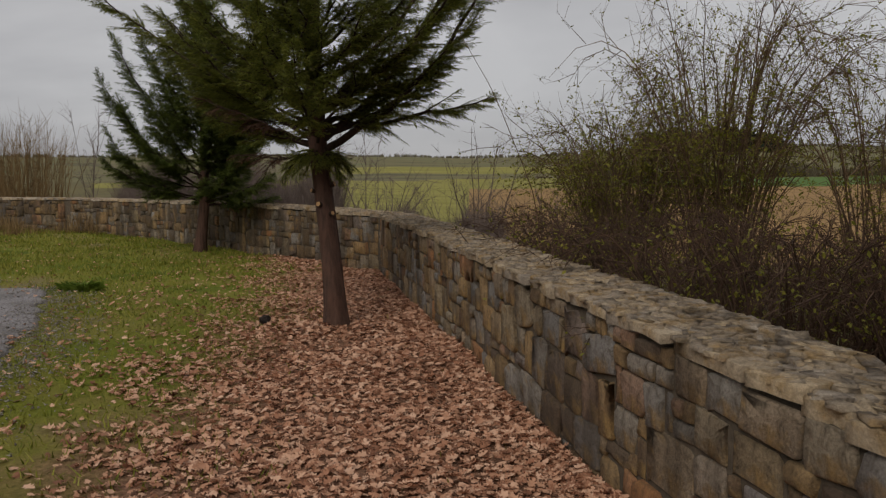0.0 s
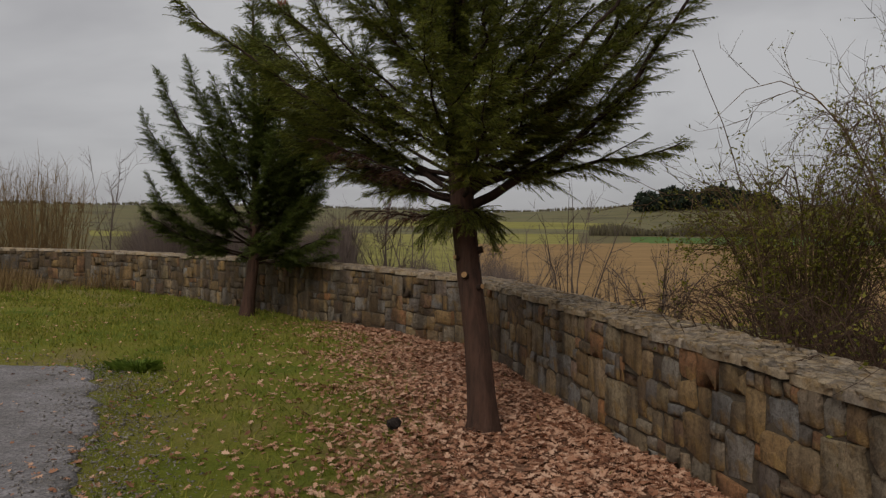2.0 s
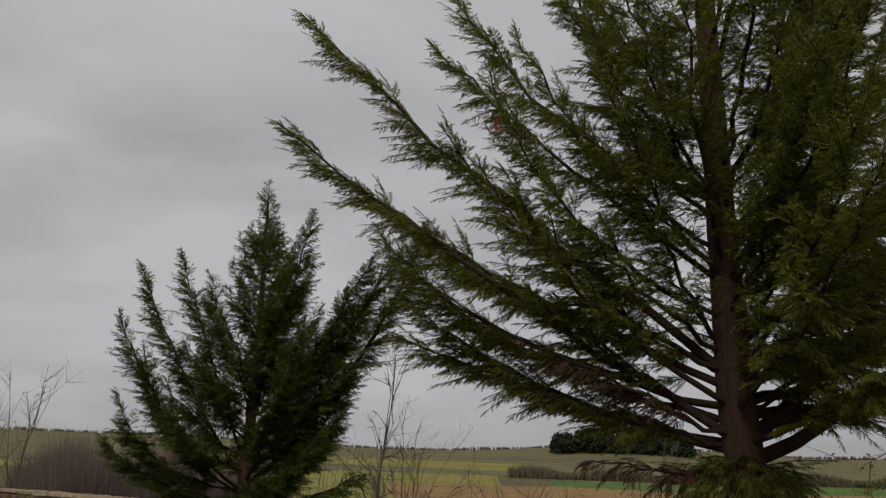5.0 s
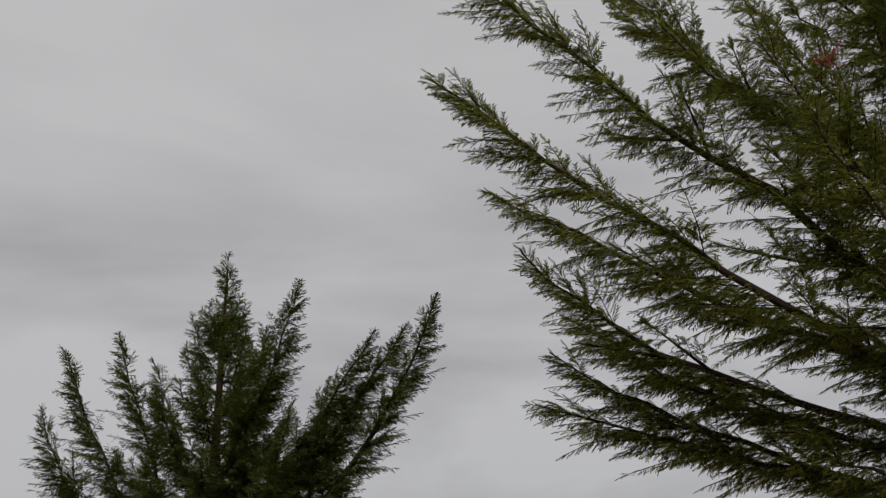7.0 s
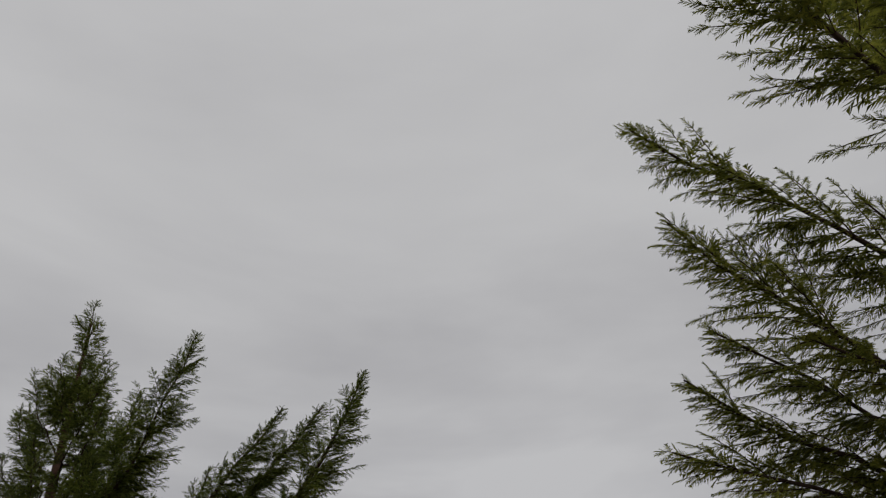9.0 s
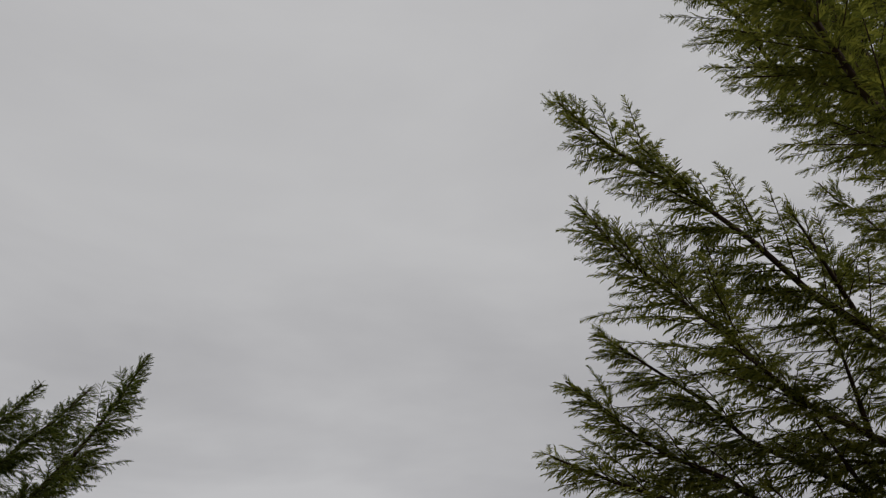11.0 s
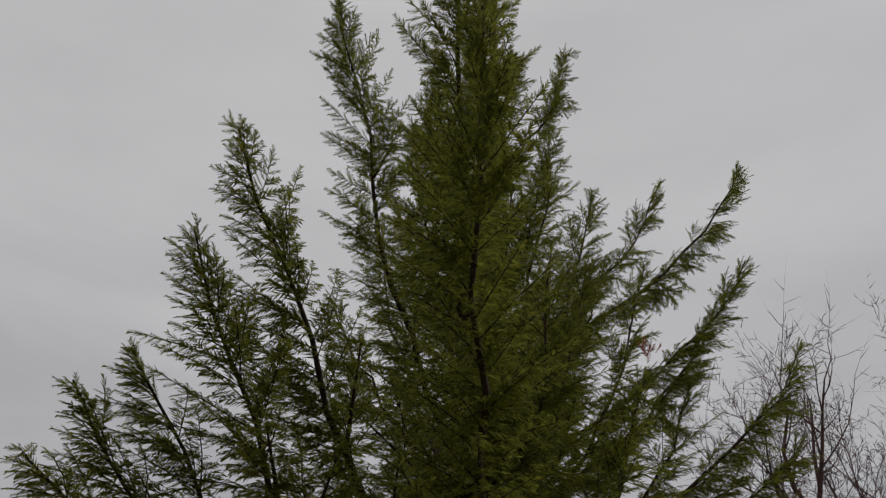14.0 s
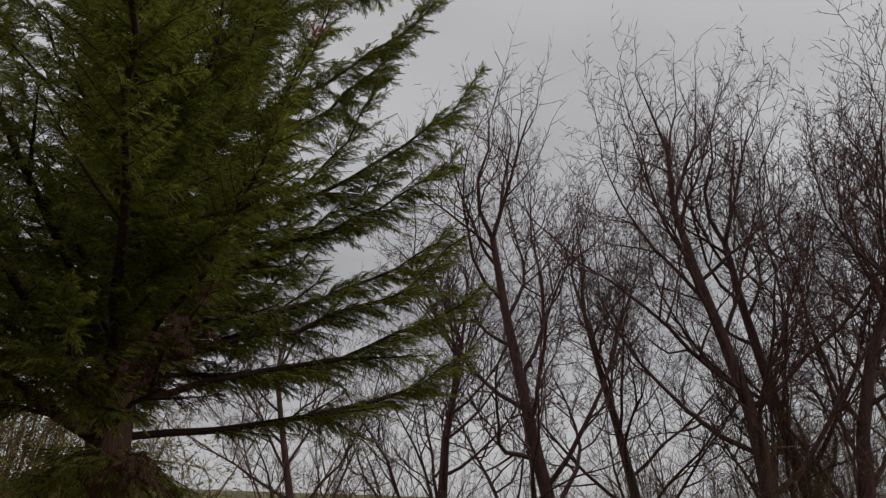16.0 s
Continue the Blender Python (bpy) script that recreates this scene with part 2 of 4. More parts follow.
def asphalt_mat():
    m, n, l, b = nodes_of("worn_asphalt")
    v = n.new("ShaderNodeTexVoronoi")
    v.inputs["Scale"].default_value = 55
    l.new(n.new("ShaderNodeTexCoord").outputs["Object"], v.inputs["Vector"])
    grit = ramp(n, l, v.outputs["Color"], [(0.2, (0.13, 0.122, 0.125)), (0.8, (0.27, 0.25, 0.248))])
    stain = ramp(n, l, noise_tex(n, l, 1.6, 5, 0.65), [(0.35, (0.6, 0.57, 0.53)), (0.65, (1.1, 1.08, 1.08))])
    l.new(mixed(n, l, 1.0, grit, stain, "MULTIPLY"), b.inputs["Base Color"])
    b.inputs["Roughness"].default_value = 0.8
    bump(n, l, b, v.outputs["Distance"], 0.6, 0.01)
    return m


M_GROUND = near_ground_mat()
M_ASPHALT = asphalt_mat()

# ---------------------------------------------------------------- mesh helpers


def raw_mesh(name, verts, faces, mats, smooth=False, index=None):
    """A mesh from arrays; all faces have the same number of corners."""
    verts, faces = np.asarray(verts, np.float32), np.asarray(faces, np.int32)
    me = bpy.data.meshes.new(name)
    k = faces.shape[1]
    me.vertices.add(len(verts))
    me.vertices.foreach_set("co", verts.ravel())
    me.loops.add(faces.size)
    me.loops.foreach_set("vertex_index", faces.ravel())
    me.polygons.add(len(faces))
    me.polygons.foreach_set("loop_start", np.arange(0, faces.size, k, dtype=np.int32))
    for m in mats if isinstance(mats, list) else [mats]:
        me.materials.append(m)
    if index is not None:
        me.polygons.foreach_set("material_index", np.asarray(index, np.int32))
    if smooth:
        me.polygons.foreach_set("use_smooth", np.ones(len(faces), bool))
    me.update(calc_edges=True)
    me.validate()
    return me


def piece(name, me, parent, label=""):
    ob = new(name, me)
    ob.parent = parent
    return tagged(ob, label)


def unit(v):
    return v / np.maximum(np.linalg.norm(v, axis=-1, keepdims=True), 1e-9)


class Tubes:
    """Gathers tapered tubes into one mesh."""

    def __init__(self):
        self.sets = {}

    def add(self, pts, radii, sides=3):
        p, r = self.sets.setdefault((len(pts), sides), ([], []))
        p.append(pts)
        r.append(radii)

    def mesh(self, name, mat, smooth=True):
        V, F, n = [], [], 0
        for (k, sides), (p, r) in self.sets.items():
            P, R = np.array(p, float), np.array(r, float)
            t = unit(np.gradient(P, axis=1))
            ref = np.where(np.abs(t[:, :1] @ np.array([0.31, 0.87, 0.38]))[..., None] < 0.9, np.array([0.31, 0.87, 0.38]), np.array([0.9, -0.1, 0.4]))
            a = unit(np.cross(t, np.broadcast_to(ref, t.shape)))
            b = np.cross(t, a)
            ang = np.linspace(0, 2 * np.pi, sides, endpoint=False)
            ring = P[:, :, None] + R[:, :, None, None] * (np.cos(ang)[:, None] * a[:, :, None] + np.sin(ang)[:, None] * b[:, :, None])
            i = np.arange(k - 1)[:, None] * sides + np.arange(sides)[None]
            j = np.arange(k - 1)[:, None] * sides + (np.arange(sides)[None] + 1) % sides
            f = np.stack([i, j, j + sides, i + sides], -1).reshape(-1, 4)
            V.append(ring.reshape(-1, 3))
            F.append((f[None] + (np.arange(len(P)) * k * sides)[:, None, None]).reshape(-1, 4) + n)
            n += len(P) * k * sides
        return raw_mesh(name, np.concatenate(V), np.concatenate(F), mat, smooth)


# ---------------------------------------------------------------- plan of the ground
WALL = np.array([(4.1, -8.0), (2.1, 0.0), (1.0, 4.32), (0.48, 6.54), (0.13, 8.36), (-0.34, 10.57), (-0.84, 12.85), (-1.1, 14.1), (-2.2, 15.3), (-4.05, 17.15),
                 (-5.5, 18.75), (-7.0, 20.3), (-8.9, 21.95), (-10.7, 22.95), (-13.0, 23.5), (-17.0, 23.8), (-24.0, 23.6)])
WALL_TOP = np.array([0.55, 0.66, 0.86, 0.91, 0.95, 0.99, 1.02, 1.04, 1.10, 1.17, 1.19, 1.2, 1.24, 1.27, 1.3, 1.36, 1.45])
SEG = np.linalg.norm(np.diff(WALL, axis=0), axis=1)
ALONG = np.concatenate([[0], np.cumsum(SEG)])
CORNER = ALONG[7]


def on_wall(s):
    """Place, direction and outward normal of the wall's inner face at s metres along it."""
    p = np.array([np.interp(s, ALONG, WALL[:, k]) for k in (0, 1)])
    q0 = np.array([np.interp(s - 0.12, ALONG, WALL[:, k]) for k in (0, 1)])
    q1 = np.array([np.interp(s + 0.12, ALONG, WALL[:, k]) for k in (0, 1)])
    d = unit(q1 - q0)
    return p, d, np.array([d[1], -d[0]])


def wall_top(s):
    return float(np.interp(s, ALONG, WALL_TOP))


def outside(x, y):
    """Signed distance from the wall's inner face, positive beyond it."""
    p = np.stack([np.asarray(x, float), np.asarray(y, float)], -1)
    best = np.full(p.shape[:-1], 1e9)
    sign = np.ones_like(best)
    line = np.concatenate([[[30.0, -90.0]], WALL, [[-200.0, 20.0]]])
    for a, b in zip(line, line[1:]):
        d = b - a
        u = np.clip(((p - a) @ d) / (d @ d), 0, 1)
        off = p - (a + u[..., None] * d)
        dist = np.linalg.norm(off, axis=-1)
        cross = d[0] * off[..., 1] - d[1] * off[..., 0]
        near = dist < best
        sign = np.where(near, np.where(cross > 0, -1.0, 1.0), sign)
        best = np.minimum(best, dist)
    return best * sign


def smooth01(x):
    x = np.clip(x, 0, 1)
    return x * x * (3 - 2 * x)


def height(x, y):
    """The ground: a yard that falls gently to the wall, a dip beyond it and long low hills."""
    x, y = np.asarray(x, float), np.asarray(y, float)
    r = np.hypot(x, y - 5)
    yard = -0.03 * (np.clip(x, -25, 8) + 1.14) + 0.004 * (np.clip(y, -20, 40) - 9)
    d = outside(x, y)
    dip = -3.1 * smooth01((d - 1.0) / 26)
    far = np.clip(r - 55, 0, None)
    bear = np.degrees(np.arctan2(x, y))
    rise = 5.0 * smooth01(far / 210) + 18.5 * smooth01((far - 190) / 330) + 1.5 * smooth01((r - 380) / 90) * np.exp(-((bear - 18) / 7) ** 2) * 3.3
    wob = 0.9 * np.sin(x * 0.021 + 1.3) * np.cos(y * 0.017) * smooth01((r - 60) / 200)
    small = (0.03 * np.sin(x * 1.7 + 0.6 * y) * np.cos(y * 1.3 - 0.4 * x) + 0.015 * np.sin(3.1 * x - 2.3 * y)) * (r < 80)
    return yard + dip + rise + wob + small


def build_ground():
    ang = np.concatenate([np.arange(-40, 40, 0.6), np.arange(40, 320, 5.0)])
    rad = np.concatenate([np.arange(0.3, 30, 0.3), 30 * 1.028 ** np.arange(0, 150)])
    A, R = np.meshgrid(np.radians(ang), rad)
    X, Y = R * np.sin(A), 5 + R * np.cos(A)
    V = np.stack([X, Y, height(X, Y)], -1).reshape(-1, 3)
    V = np.concatenate([V, [[0, 5, float(height(0, 5))]]])
    na, nr = len(ang), len(rad)
    i = (np.arange(nr - 1)[:, None] * na + np.arange(na)[None])
    j = (np.arange(nr - 1)[:, None] * na + (np.arange(na)[None] + 1) % na)
    F = np.stack([i, j, j + na, i + na], -1).reshape(-1, 4)[:, ::-1]
    C = V[F].mean(1)
    r, bear = np.hypot(C[:, 0], C[:, 1] - 5), np.degrees(np.arctan2(C[:, 0], C[:, 1]))
    wav = 5 * np.sin(C[:, 0] * 0.05) + 3 * np.sin(C[:, 0] * 0.13 + 1)
    d = outside(C[:, 0], C[:, 1])
    idx = np.zeros(len(F), int)
    idx[d > 1.5] = 1
    idx[(r > 42 + wav) & (r < 205 + 2 * wav) & (bear > 1.5)] = 2
    idx[(r > 205 + 2 * wav) & (r < 285 + wav) & (bear > 12.5)] = 3
    idx[(r > 70 + wav) & (r < 300) & (bear <= 1.5) & (bear > -13)] = 4
    idx[(r > 205 + wav) & (r < 300) & (bear <= 9) & (bear > -13)] = 4
    idx[(r > 190) & (r < 240) & (bear < -20.5) & (bear > -24)] = 4
    idx[(r > 290 + 3 * wav)] = 5
    idx[(r > 330) & (r < 380) & (bear > -8) & (bear < 12)] = 4
    F3 = np.stack([np.full(na, len(V) - 1), np.arange(na), (np.arange(na) + 1) % na, (np.arange(na) + 1) % na], -1)
    me = raw_mesh("ground", V, F, [M_GROUND, M_ROUGH, M_FIELD_BROWN, M_FIELD_GREEN, M_FIELD_YELLOW, M_HILL], True, idx)
    tagged(new("ground", me), "grassy yard, ploughed and green fields and low hills", "ground", kind="structure")
    cap = raw_mesh("ground_middle", V[np.r_[np.arange(na), len(V) - 1]], np.stack([np.full(na, na), (np.arange(na) + 1) % na, np.arange(na)], -1), M_GROUND, True)
    tagged(new("ground_middle", cap), "patch of leaf-strewn turf in the yard", "ground", kind="structure")


build_ground()


def build_road():
    """Asphalt draped on the ground, with a ragged broken rim."""
    ys = np.arange(-8, 11.4, 0.11)
    r = np.random.default_rng(17)
    edge = np.interp(ys, [-8, -6, 0, 4, 6, 7.2, 8.5, 10.3, 11.1, 11.4], [-4.4, -4.2, -3.5, -3.3, -3.5, -3.85, -4.3, -5.0, -5.5, -5.9])
    edge = edge + 0.05 * np.sin(3 * ys) + 0.035 * np.sin(8.7 * ys + 1) + r.normal(0, 0.03, len(ys))
    us = np.concatenate([[0, 0, 0.06], np.linspace(0.2, 11, 24)])
    X = edge[:, None] - us[None]
    Y = np.repeat(ys[:, None], len(us), 1) + (np.arange(len(ys)) == len(ys) - 1)[:, None] * (0.05 * np.sin(5 * X) + 0.04 * (-5.9 - X))
    Z = height(X, Y) + 0.02
    Z[:, 0] -= 0.06
    Z[:, 1] -= 0.016
    Z[-1] -= 0.06
    n = len(us)
    i = np.arange(len(ys) - 1)[:, None] * n + np.arange(n - 1)[None]
    F = np.stack([i, i + n, i + n + 1, i + 1], -1).reshape(-1, 4)
    me = raw_mesh("road", np.stack([X, Y, Z], -1).reshape(-1, 3), F, M_ASPHALT, True)
    tagged(new("road", me), "worn grey asphalt with a crumbled edge", "road", kind="structure")


build_road()


# ---------------------------------------------------------------- cypress trees
def frond_template(pairs, seed):
    """A flat scale-leaf spray one unit long: pointed leaflets slant forwards from a thin stem and droop at its end."""
    r = np.random.default_rng(seed)
    V, F = [], []
    for k in range(pairs):
        u = (k + 0.4) / pairs
        ln = (0.2 + 0.3 * (1 - u)) * r.uniform(0.75, 1.2)
        for sgn in (-1, 1):
            a = math.radians(r.uniform(20, 38))
            x0, w = u * 0.9, 0.105
            tip = (x0 + ln * math.cos(a), sgn * ln * math.sin(a), r.uniform(-0.08, 0.03) - 0.14 * u)
            base = len(V)
            V += [(x0 - w * 0.5, 0, -0.08 * u * u), (x0 + w, sgn * 0.012, -0.08 * u * u), tip]
            F.append((base, base + 1, base + 2) if sgn > 0 else (base + 1, base, base + 2))
    base = len(V)
    V += [(0, -0.014, 0), (0, 0.014, 0), (1.05, 0, -0.12)]
    F.append((base, base + 1, base + 2))
    return np.array(V), np.array(F)


FRONDS = [frond_template(5, 1), frond_template(6, 2), frond_template(5, 3)]


def fronds_mesh(name, pos, d, n, ln, mat):
    """Sprays set at pos, pointing along d, lying across n, of length ln, in one mesh."""
    d = unit(d)
    s = unit(np.cross(n, d))
    n = np.cross(d, s)
    V, F, off = [], [], 0
    for k, (tv, tf) in enumerate(FRONDS):
        sel = np.arange(len(pos)) % len(FRONDS) == k
        if not sel.any():
            continue
        P, D, S_, N_, L = pos[sel], d[sel], s[sel], n[sel], ln[sel]
        v = P[:, None] + L[:, None, None] * (tv[None, :, 0:1] * D[:, None] + tv[None, :, 1:2] * S_[:, None] + tv[None, :, 2:3] * N_[:, None])
        f = tf[None] + (np.arange(len(P)) * len(tv))[:, None, None] + off
        V.append(v.reshape(-1, 3))
        F.append(f.reshape(-1, 3))
        off += v.shape[0] * v.shape[1]
    return raw_mesh(name, np.concatenate(V), np.concatenate(F), mat)


def limb_curve(a, tip, lift, n=12):
    """From the trunk out and up to the tip; a larger lift makes it leave flatter and end more upright."""
    a, tip = np.asarray(a, float), np.asarray(tip, float)
    u = np.linspace(0, 1, n)[:, None]
    mid = a + (tip - a) * np.array([0.5 + lift, 0.5 + lift, 0.5 - lift])
    return (1 - u) ** 2 * a + 2 * u * (1 - u) * mid + u ** 2 * tip


def grow_limb(r, curve, rad, density, spray, bare=0.12, dead=False, wood=None, size=1.0):
    """Wood tubes and spray placements for one plume: flat branchlets leave the limb on both sides, level out
    and hang a little, longest low down and dwindling to the pointed tip."""
    wood = wood or Tubes()
    total = np.linalg.norm(np.diff(curve, axis=0), axis=1).sum()
    u = np.linspace(0, 1, len(curve))
    wood.add(curve, rad * (1 - 0.93 * u) + 0.002, 6)
    tang = unit(np.gradient(curve, axis=0))
    pos, dirs, nor, lens = [], [], [], []
    count = max(8, int(total * density))
    q = np.linspace(0, 1, 5)[:, None]
    for k in range(count):
        w = bare + (0.985 - bare) * ((k + r.uniform(0, 0.9)) / count)
        p = np.array([np.interp(w, u, curve[:, c]) for c in range(3)])
        t = unit(np.array([np.interp(w, u, tang[:, c]) for c in range(3)]))
        side = unit(np.cross(t, [0, 0, 1]) + 1e-6)
        upv = np.cross(side, t)
        ang = (np.pi if k % 2 else 0.0) + r.normal(0, 0.55)
        if r.random() < 0.3:
            ang = r.uniform(0, 2 * np.pi)
        around = math.cos(ang) * side + math.sin(ang) * upv
        left = (1 - w) * total
        ln = min(spray * r.uniform(0.55, 1.2), (0.05 + 0.4 * left) * r.uniform(0.7, 1.25))
        lean = math.radians(r.uniform(34, 60) - 22 * w ** 2)
        d = math.cos(lean) * t + math.sin(lean) * around
        d[2] *= np.interp(left, [0.1, 0.7], [1.0, 0.5])
        d = unit(d)
        sag = np.array([0, 0, -1.0]) * ln * (r.uniform(0.05, 0.3) if not dead else r.uniform(0.3, 0.6))
        shoot = p + d * ln * q + sag * q ** 2 + (0.12 * ln * t) * q ** 2
        wood.add(shoot[::2], 0.0016 + 0.005 * ln * (1 - q[::2, 0]), 3)
        st = unit(np.gradient(shoot, axis=0))
        m = max(4, int(ln / (0.0115 * size)))
        z = (np.arange(m) + r.uniform(0.2, 0.8, m)) / m
        bb = np.stack([np.interp(z, q[:, 0], shoot[:, c]) for c in range(3)], -1)
        tt = unit(np.stack([np.interp(z, q[:, 0], st[:, c]) for c in range(3)], -1))
        flat = unit(np.array([0, 0, 1.0]) + 0.5 * upv + r.normal(0, 0.35, 3))
        sd = unit(np.cross(tt, flat) + 1e-6)
        a2 = np.pi * (np.arange(m) % 2) + r.normal(0, 0.35, m)
        out = np.cos(a2)[:, None] * sd + np.sin(a2)[:, None] * np.cross(sd, tt)
        l2 = np.radians(r.uniform(24, 46, m))[:, None]
        pos.extend(bb)
        dirs.extend(unit(np.cos(l2) * tt + np.sin(l2) * out + np.array([0, 0, -1.0]) * r.uniform(0.05, 0.5, (m, 1))))
        nor.extend(unit(flat + r.normal(0, 0.3, (m, 3))))
        lens.extend(np.minimum(size * (0.034 + 0.068 * (1 - z)) * r.uniform(0.7, 1.3, m), 0.03 + 0.45 * ln))
        pos.append(shoot[-1] - st[-1] * 0.02); dirs.append(st[-1]); nor.append(upv); lens.append(min(0.07, 0.03 + 0.3 * ln))
    for z in np.linspace(0.9, 0.985, 6):
        p = np.array([np.interp(z, u, curve[:, c]) for c in range(3)])
        pos.append(p); dirs.append(unit(tang[-1] + r.normal(0, 0.15, 3))); nor.append(r.normal(0, 1, 3)); lens.append(0.06 * r.uniform(0.8, 1.2))
    return wood, np.array(pos), np.array(dirs), np.array(nor), np.array(lens)


def trunk_mesh(path, radii, seed, sides=22, flare=0.35):
    """A fluted, tapering trunk that flares at the foot."""
    r = np.random.default_rng(seed)
    path, radii = np.array(path, float), np.array(radii, float)
    k = 70
    u = np.linspace(0, 1, k)
    arc = np.concatenate([[0], np.cumsum(np.linalg.norm(np.diff(path, axis=0), axis=1))])
    P = np.stack([np.interp(u * arc[-1], arc, path[:, c]) for c in range(3)], -1)
    for _ in range(4):
        P[1:-1] = (P[:-2] + 2 * P[1:-1] + P[2:]) / 4
    Rr = np.interp(u * arc[-1], arc, radii)
    ang = np.linspace(0, 2 * np.pi, sides, endpoint=False)
    ph = r.uniform(0, 6, 4)
    flute = 1 + 0.06 * np.sin(3 * ang + ph[0])[None] + 0.045 * np.sin(7 * ang[None] + ph[1] + 1.5 * P[:, 2:3]) + 0.03 * np.sin(11 * ang[None] + ph[2] - P[:, 2:3])
    foot = 1 + flare * np.exp(-(P[:, 2:3] - P[0, 2]) / 0.16) * (1 + 0.35 * np.sin(4 * ang[None] + ph[3]))
    rad = Rr[:, None] * flute * foot * (1 + r.normal(0, 0.012, (k, sides)))
    V = P[:, None] + np.stack([rad * np.cos(ang), rad * np.sin(ang), np.zeros_like(rad)], -1)
    i = np.arange(k - 1)[:, None] * sides + np.arange(sides)[None]
    j = np.arange(k - 1)[:, None] * sides + (np.arange(sides)[None] + 1) % sides
    F = np.stack([i, j, j + sides, i + sides], -1).reshape(-1, 4)
    return V.reshape(-1, 3), F


def build_cypress(label, trunk, radii, tips, fill, reach, mat, seed, density, spray, dead=(), knots=(), straight=5, size=1.0, full=9):
    r = np.random.default_rng(seed)
    trunk = np.array(trunk, float)
    tree = tagged(new("cypress_tree"), label, "tree", "cypresses in the yard")
    tree.location = trunk[0]
    o = trunk[0]
    tv, tf = trunk_mesh(trunk - o, radii, seed)
    tob = piece("trunk", raw_mesh("trunk", tv, tf, M_BARK, True), tree, "reddish-brown fibrous trunk")

    def axis(z):
        return np.array([np.interp(z, trunk[:, 2], trunk[:, c]) for c in range(3)])

    for z, az, wide in knots:
        a = axis(z) - o
        rr = np.interp(z, trunk[:, 2], radii)
        t = Tubes()
        dr = np.array([math.cos(az), math.sin(az), 0.25])
        t.add([a + dr * rr * 0.5, a + dr * (rr + 0.02), a + dr * (rr + 0.045)], [wide * 1.25, wide * 1.05, wide], 9)
        stub = piece("branch_stub", t.mesh("branch_stub", M_LIMB), tob, "sawn branch stub")
        ring = np.linspace(0, 2 * np.pi, 9, endpoint=False)
        c = a + dr * (rr + 0.046)
        s1, s2 = unit(np.cross(dr, [0, 0, 1.0])), unit(np.cross(dr, np.cross(dr, [0, 0, 1.0])))
        cv = np.concatenate([[c], c + wide * 0.95 * (np.cos(ring)[:, None] * s1 + np.sin(ring)[:, None] * s2)])
        piece("cut_face", raw_mesh("cut_face", cv, [(0, 1 + q, 1 + (q + 1) % 9) for q in range(9)], M_CUT), tob, "pale sawn wood")
    limbs = [(z, np.array(t), 0.05 if k < straight else 0.2, False) for k, (z, *t) in enumerate(tips)]
    top = trunk[-1, 2]
    for k in range(fill):
        u = (k + 0.5) / fill
        z = trunk[0, 2] + np.interp(u, [0, 1], reach["span"])
        az = k * 2.39996 + r.normal(0, 0.25)
        R = np.interp(z - trunk[0, 2], reach["z"], reach["r"]) * r.uniform(0.72, 1.0)
        rise = np.interp(z - trunk[0, 2], reach["z"], reach["up"]) * r.uniform(0.8, 1.2)
        t = axis(z) + np.array([R * math.cos(az), R * math.sin(az), R * rise])
        limbs.append((z, t, 0.16, False))
    for z, *t in dead:
        limbs.append((z, np.array(t), -0.02, True))
    # the leader
    limbs.append((top - 1.3, trunk[-1] + np.array([0, 0, 0.25]), 0.0, False))
    for k_limb, (z, t, lift, gone) in enumerate(limbs):
        a = axis(z)
        thick = 1.15 if k_limb < full else 1.0
        cv = limb_curve(a, t, lift * r.uniform(0.75, 1.25)) - o
        cv[1:-1] += r.normal(0, 0.018, (len(cv) - 2, 3))
        L = np.linalg.norm(t - a)
        girth = (0.005 + 0.0045 * L) if z > 2.6 else (0.008 + 0.011 * L) if t[0] > trunk[0, 0] + 1.2 else (0.006 + 0.006 * L)
        w, p, d, n, ln = grow_limb(r, cv, girth, density * (0.7 if gone else thick), spray * np.interp(z, [2.2, 3.0, 4.2], [1.0, 0.85, 0.6]), 0.16 if not gone else 0.3, gone, None, size)
        if L > 0.9:
            tg = unit(np.gradient(cv, axis=0))
            sets = [(p, d, n, ln)]
            for k in range(int((0.5 + 1.1 * L) if z < 2.6 else (0.7 * L))):
                q = r.uniform(0.15, 0.68)
                at = np.array([np.interp(q, np.linspace(0, 1, len(cv)), cv[:, c]) for c in range(3)])
                t0 = tg[int(q * (len(cv) - 1))]
                sd = unit(np.cross(t0, [0, 0, 1.0]) + 1e-6) * (1 if k % 2 else -1)
                go = unit(t0 * 0.8 + sd * r.uniform(0.35, 0.85) + np.array([0, 0, r.uniform(-0.35, 0.3)]))
                sl = (0.2 + (0.6 if z < 2.45 else 0.38) * (1 - q)) * min(1.0, L / 2.2) * r.uniform(0.7, 1.2)
                u5 = np.linspace(0, 1, 7)[:, None]
                sub = at + go * sl * u5 + np.array([0, 0, r.uniform(-0.05, 0.22)]) * sl * u5 ** 2
                _, p2, d2, n2, l2 = grow_limb(r, sub, 0.004 + 0.008 * sl, density * 0.9, spray * 0.65, 0.1, gone, w, size)
                sets.append((p2, d2, n2, l2))
            p, d, n, ln = (np.concatenate([x[c] for x in sets]) for c in range(4))
        lob = piece("limb", w.mesh("limb", M_LIMB), tree)
        if gone:
            keep = r.random(len(p)) < 0.6
            p, d, n, ln = p[keep], d[keep], n[keep], ln[keep]
        piece("foliage", fronds_mesh("foliage", p, d, n, ln, M_DEAD if gone else mat), lob, "withered brown foliage" if gone else "")
    return tree


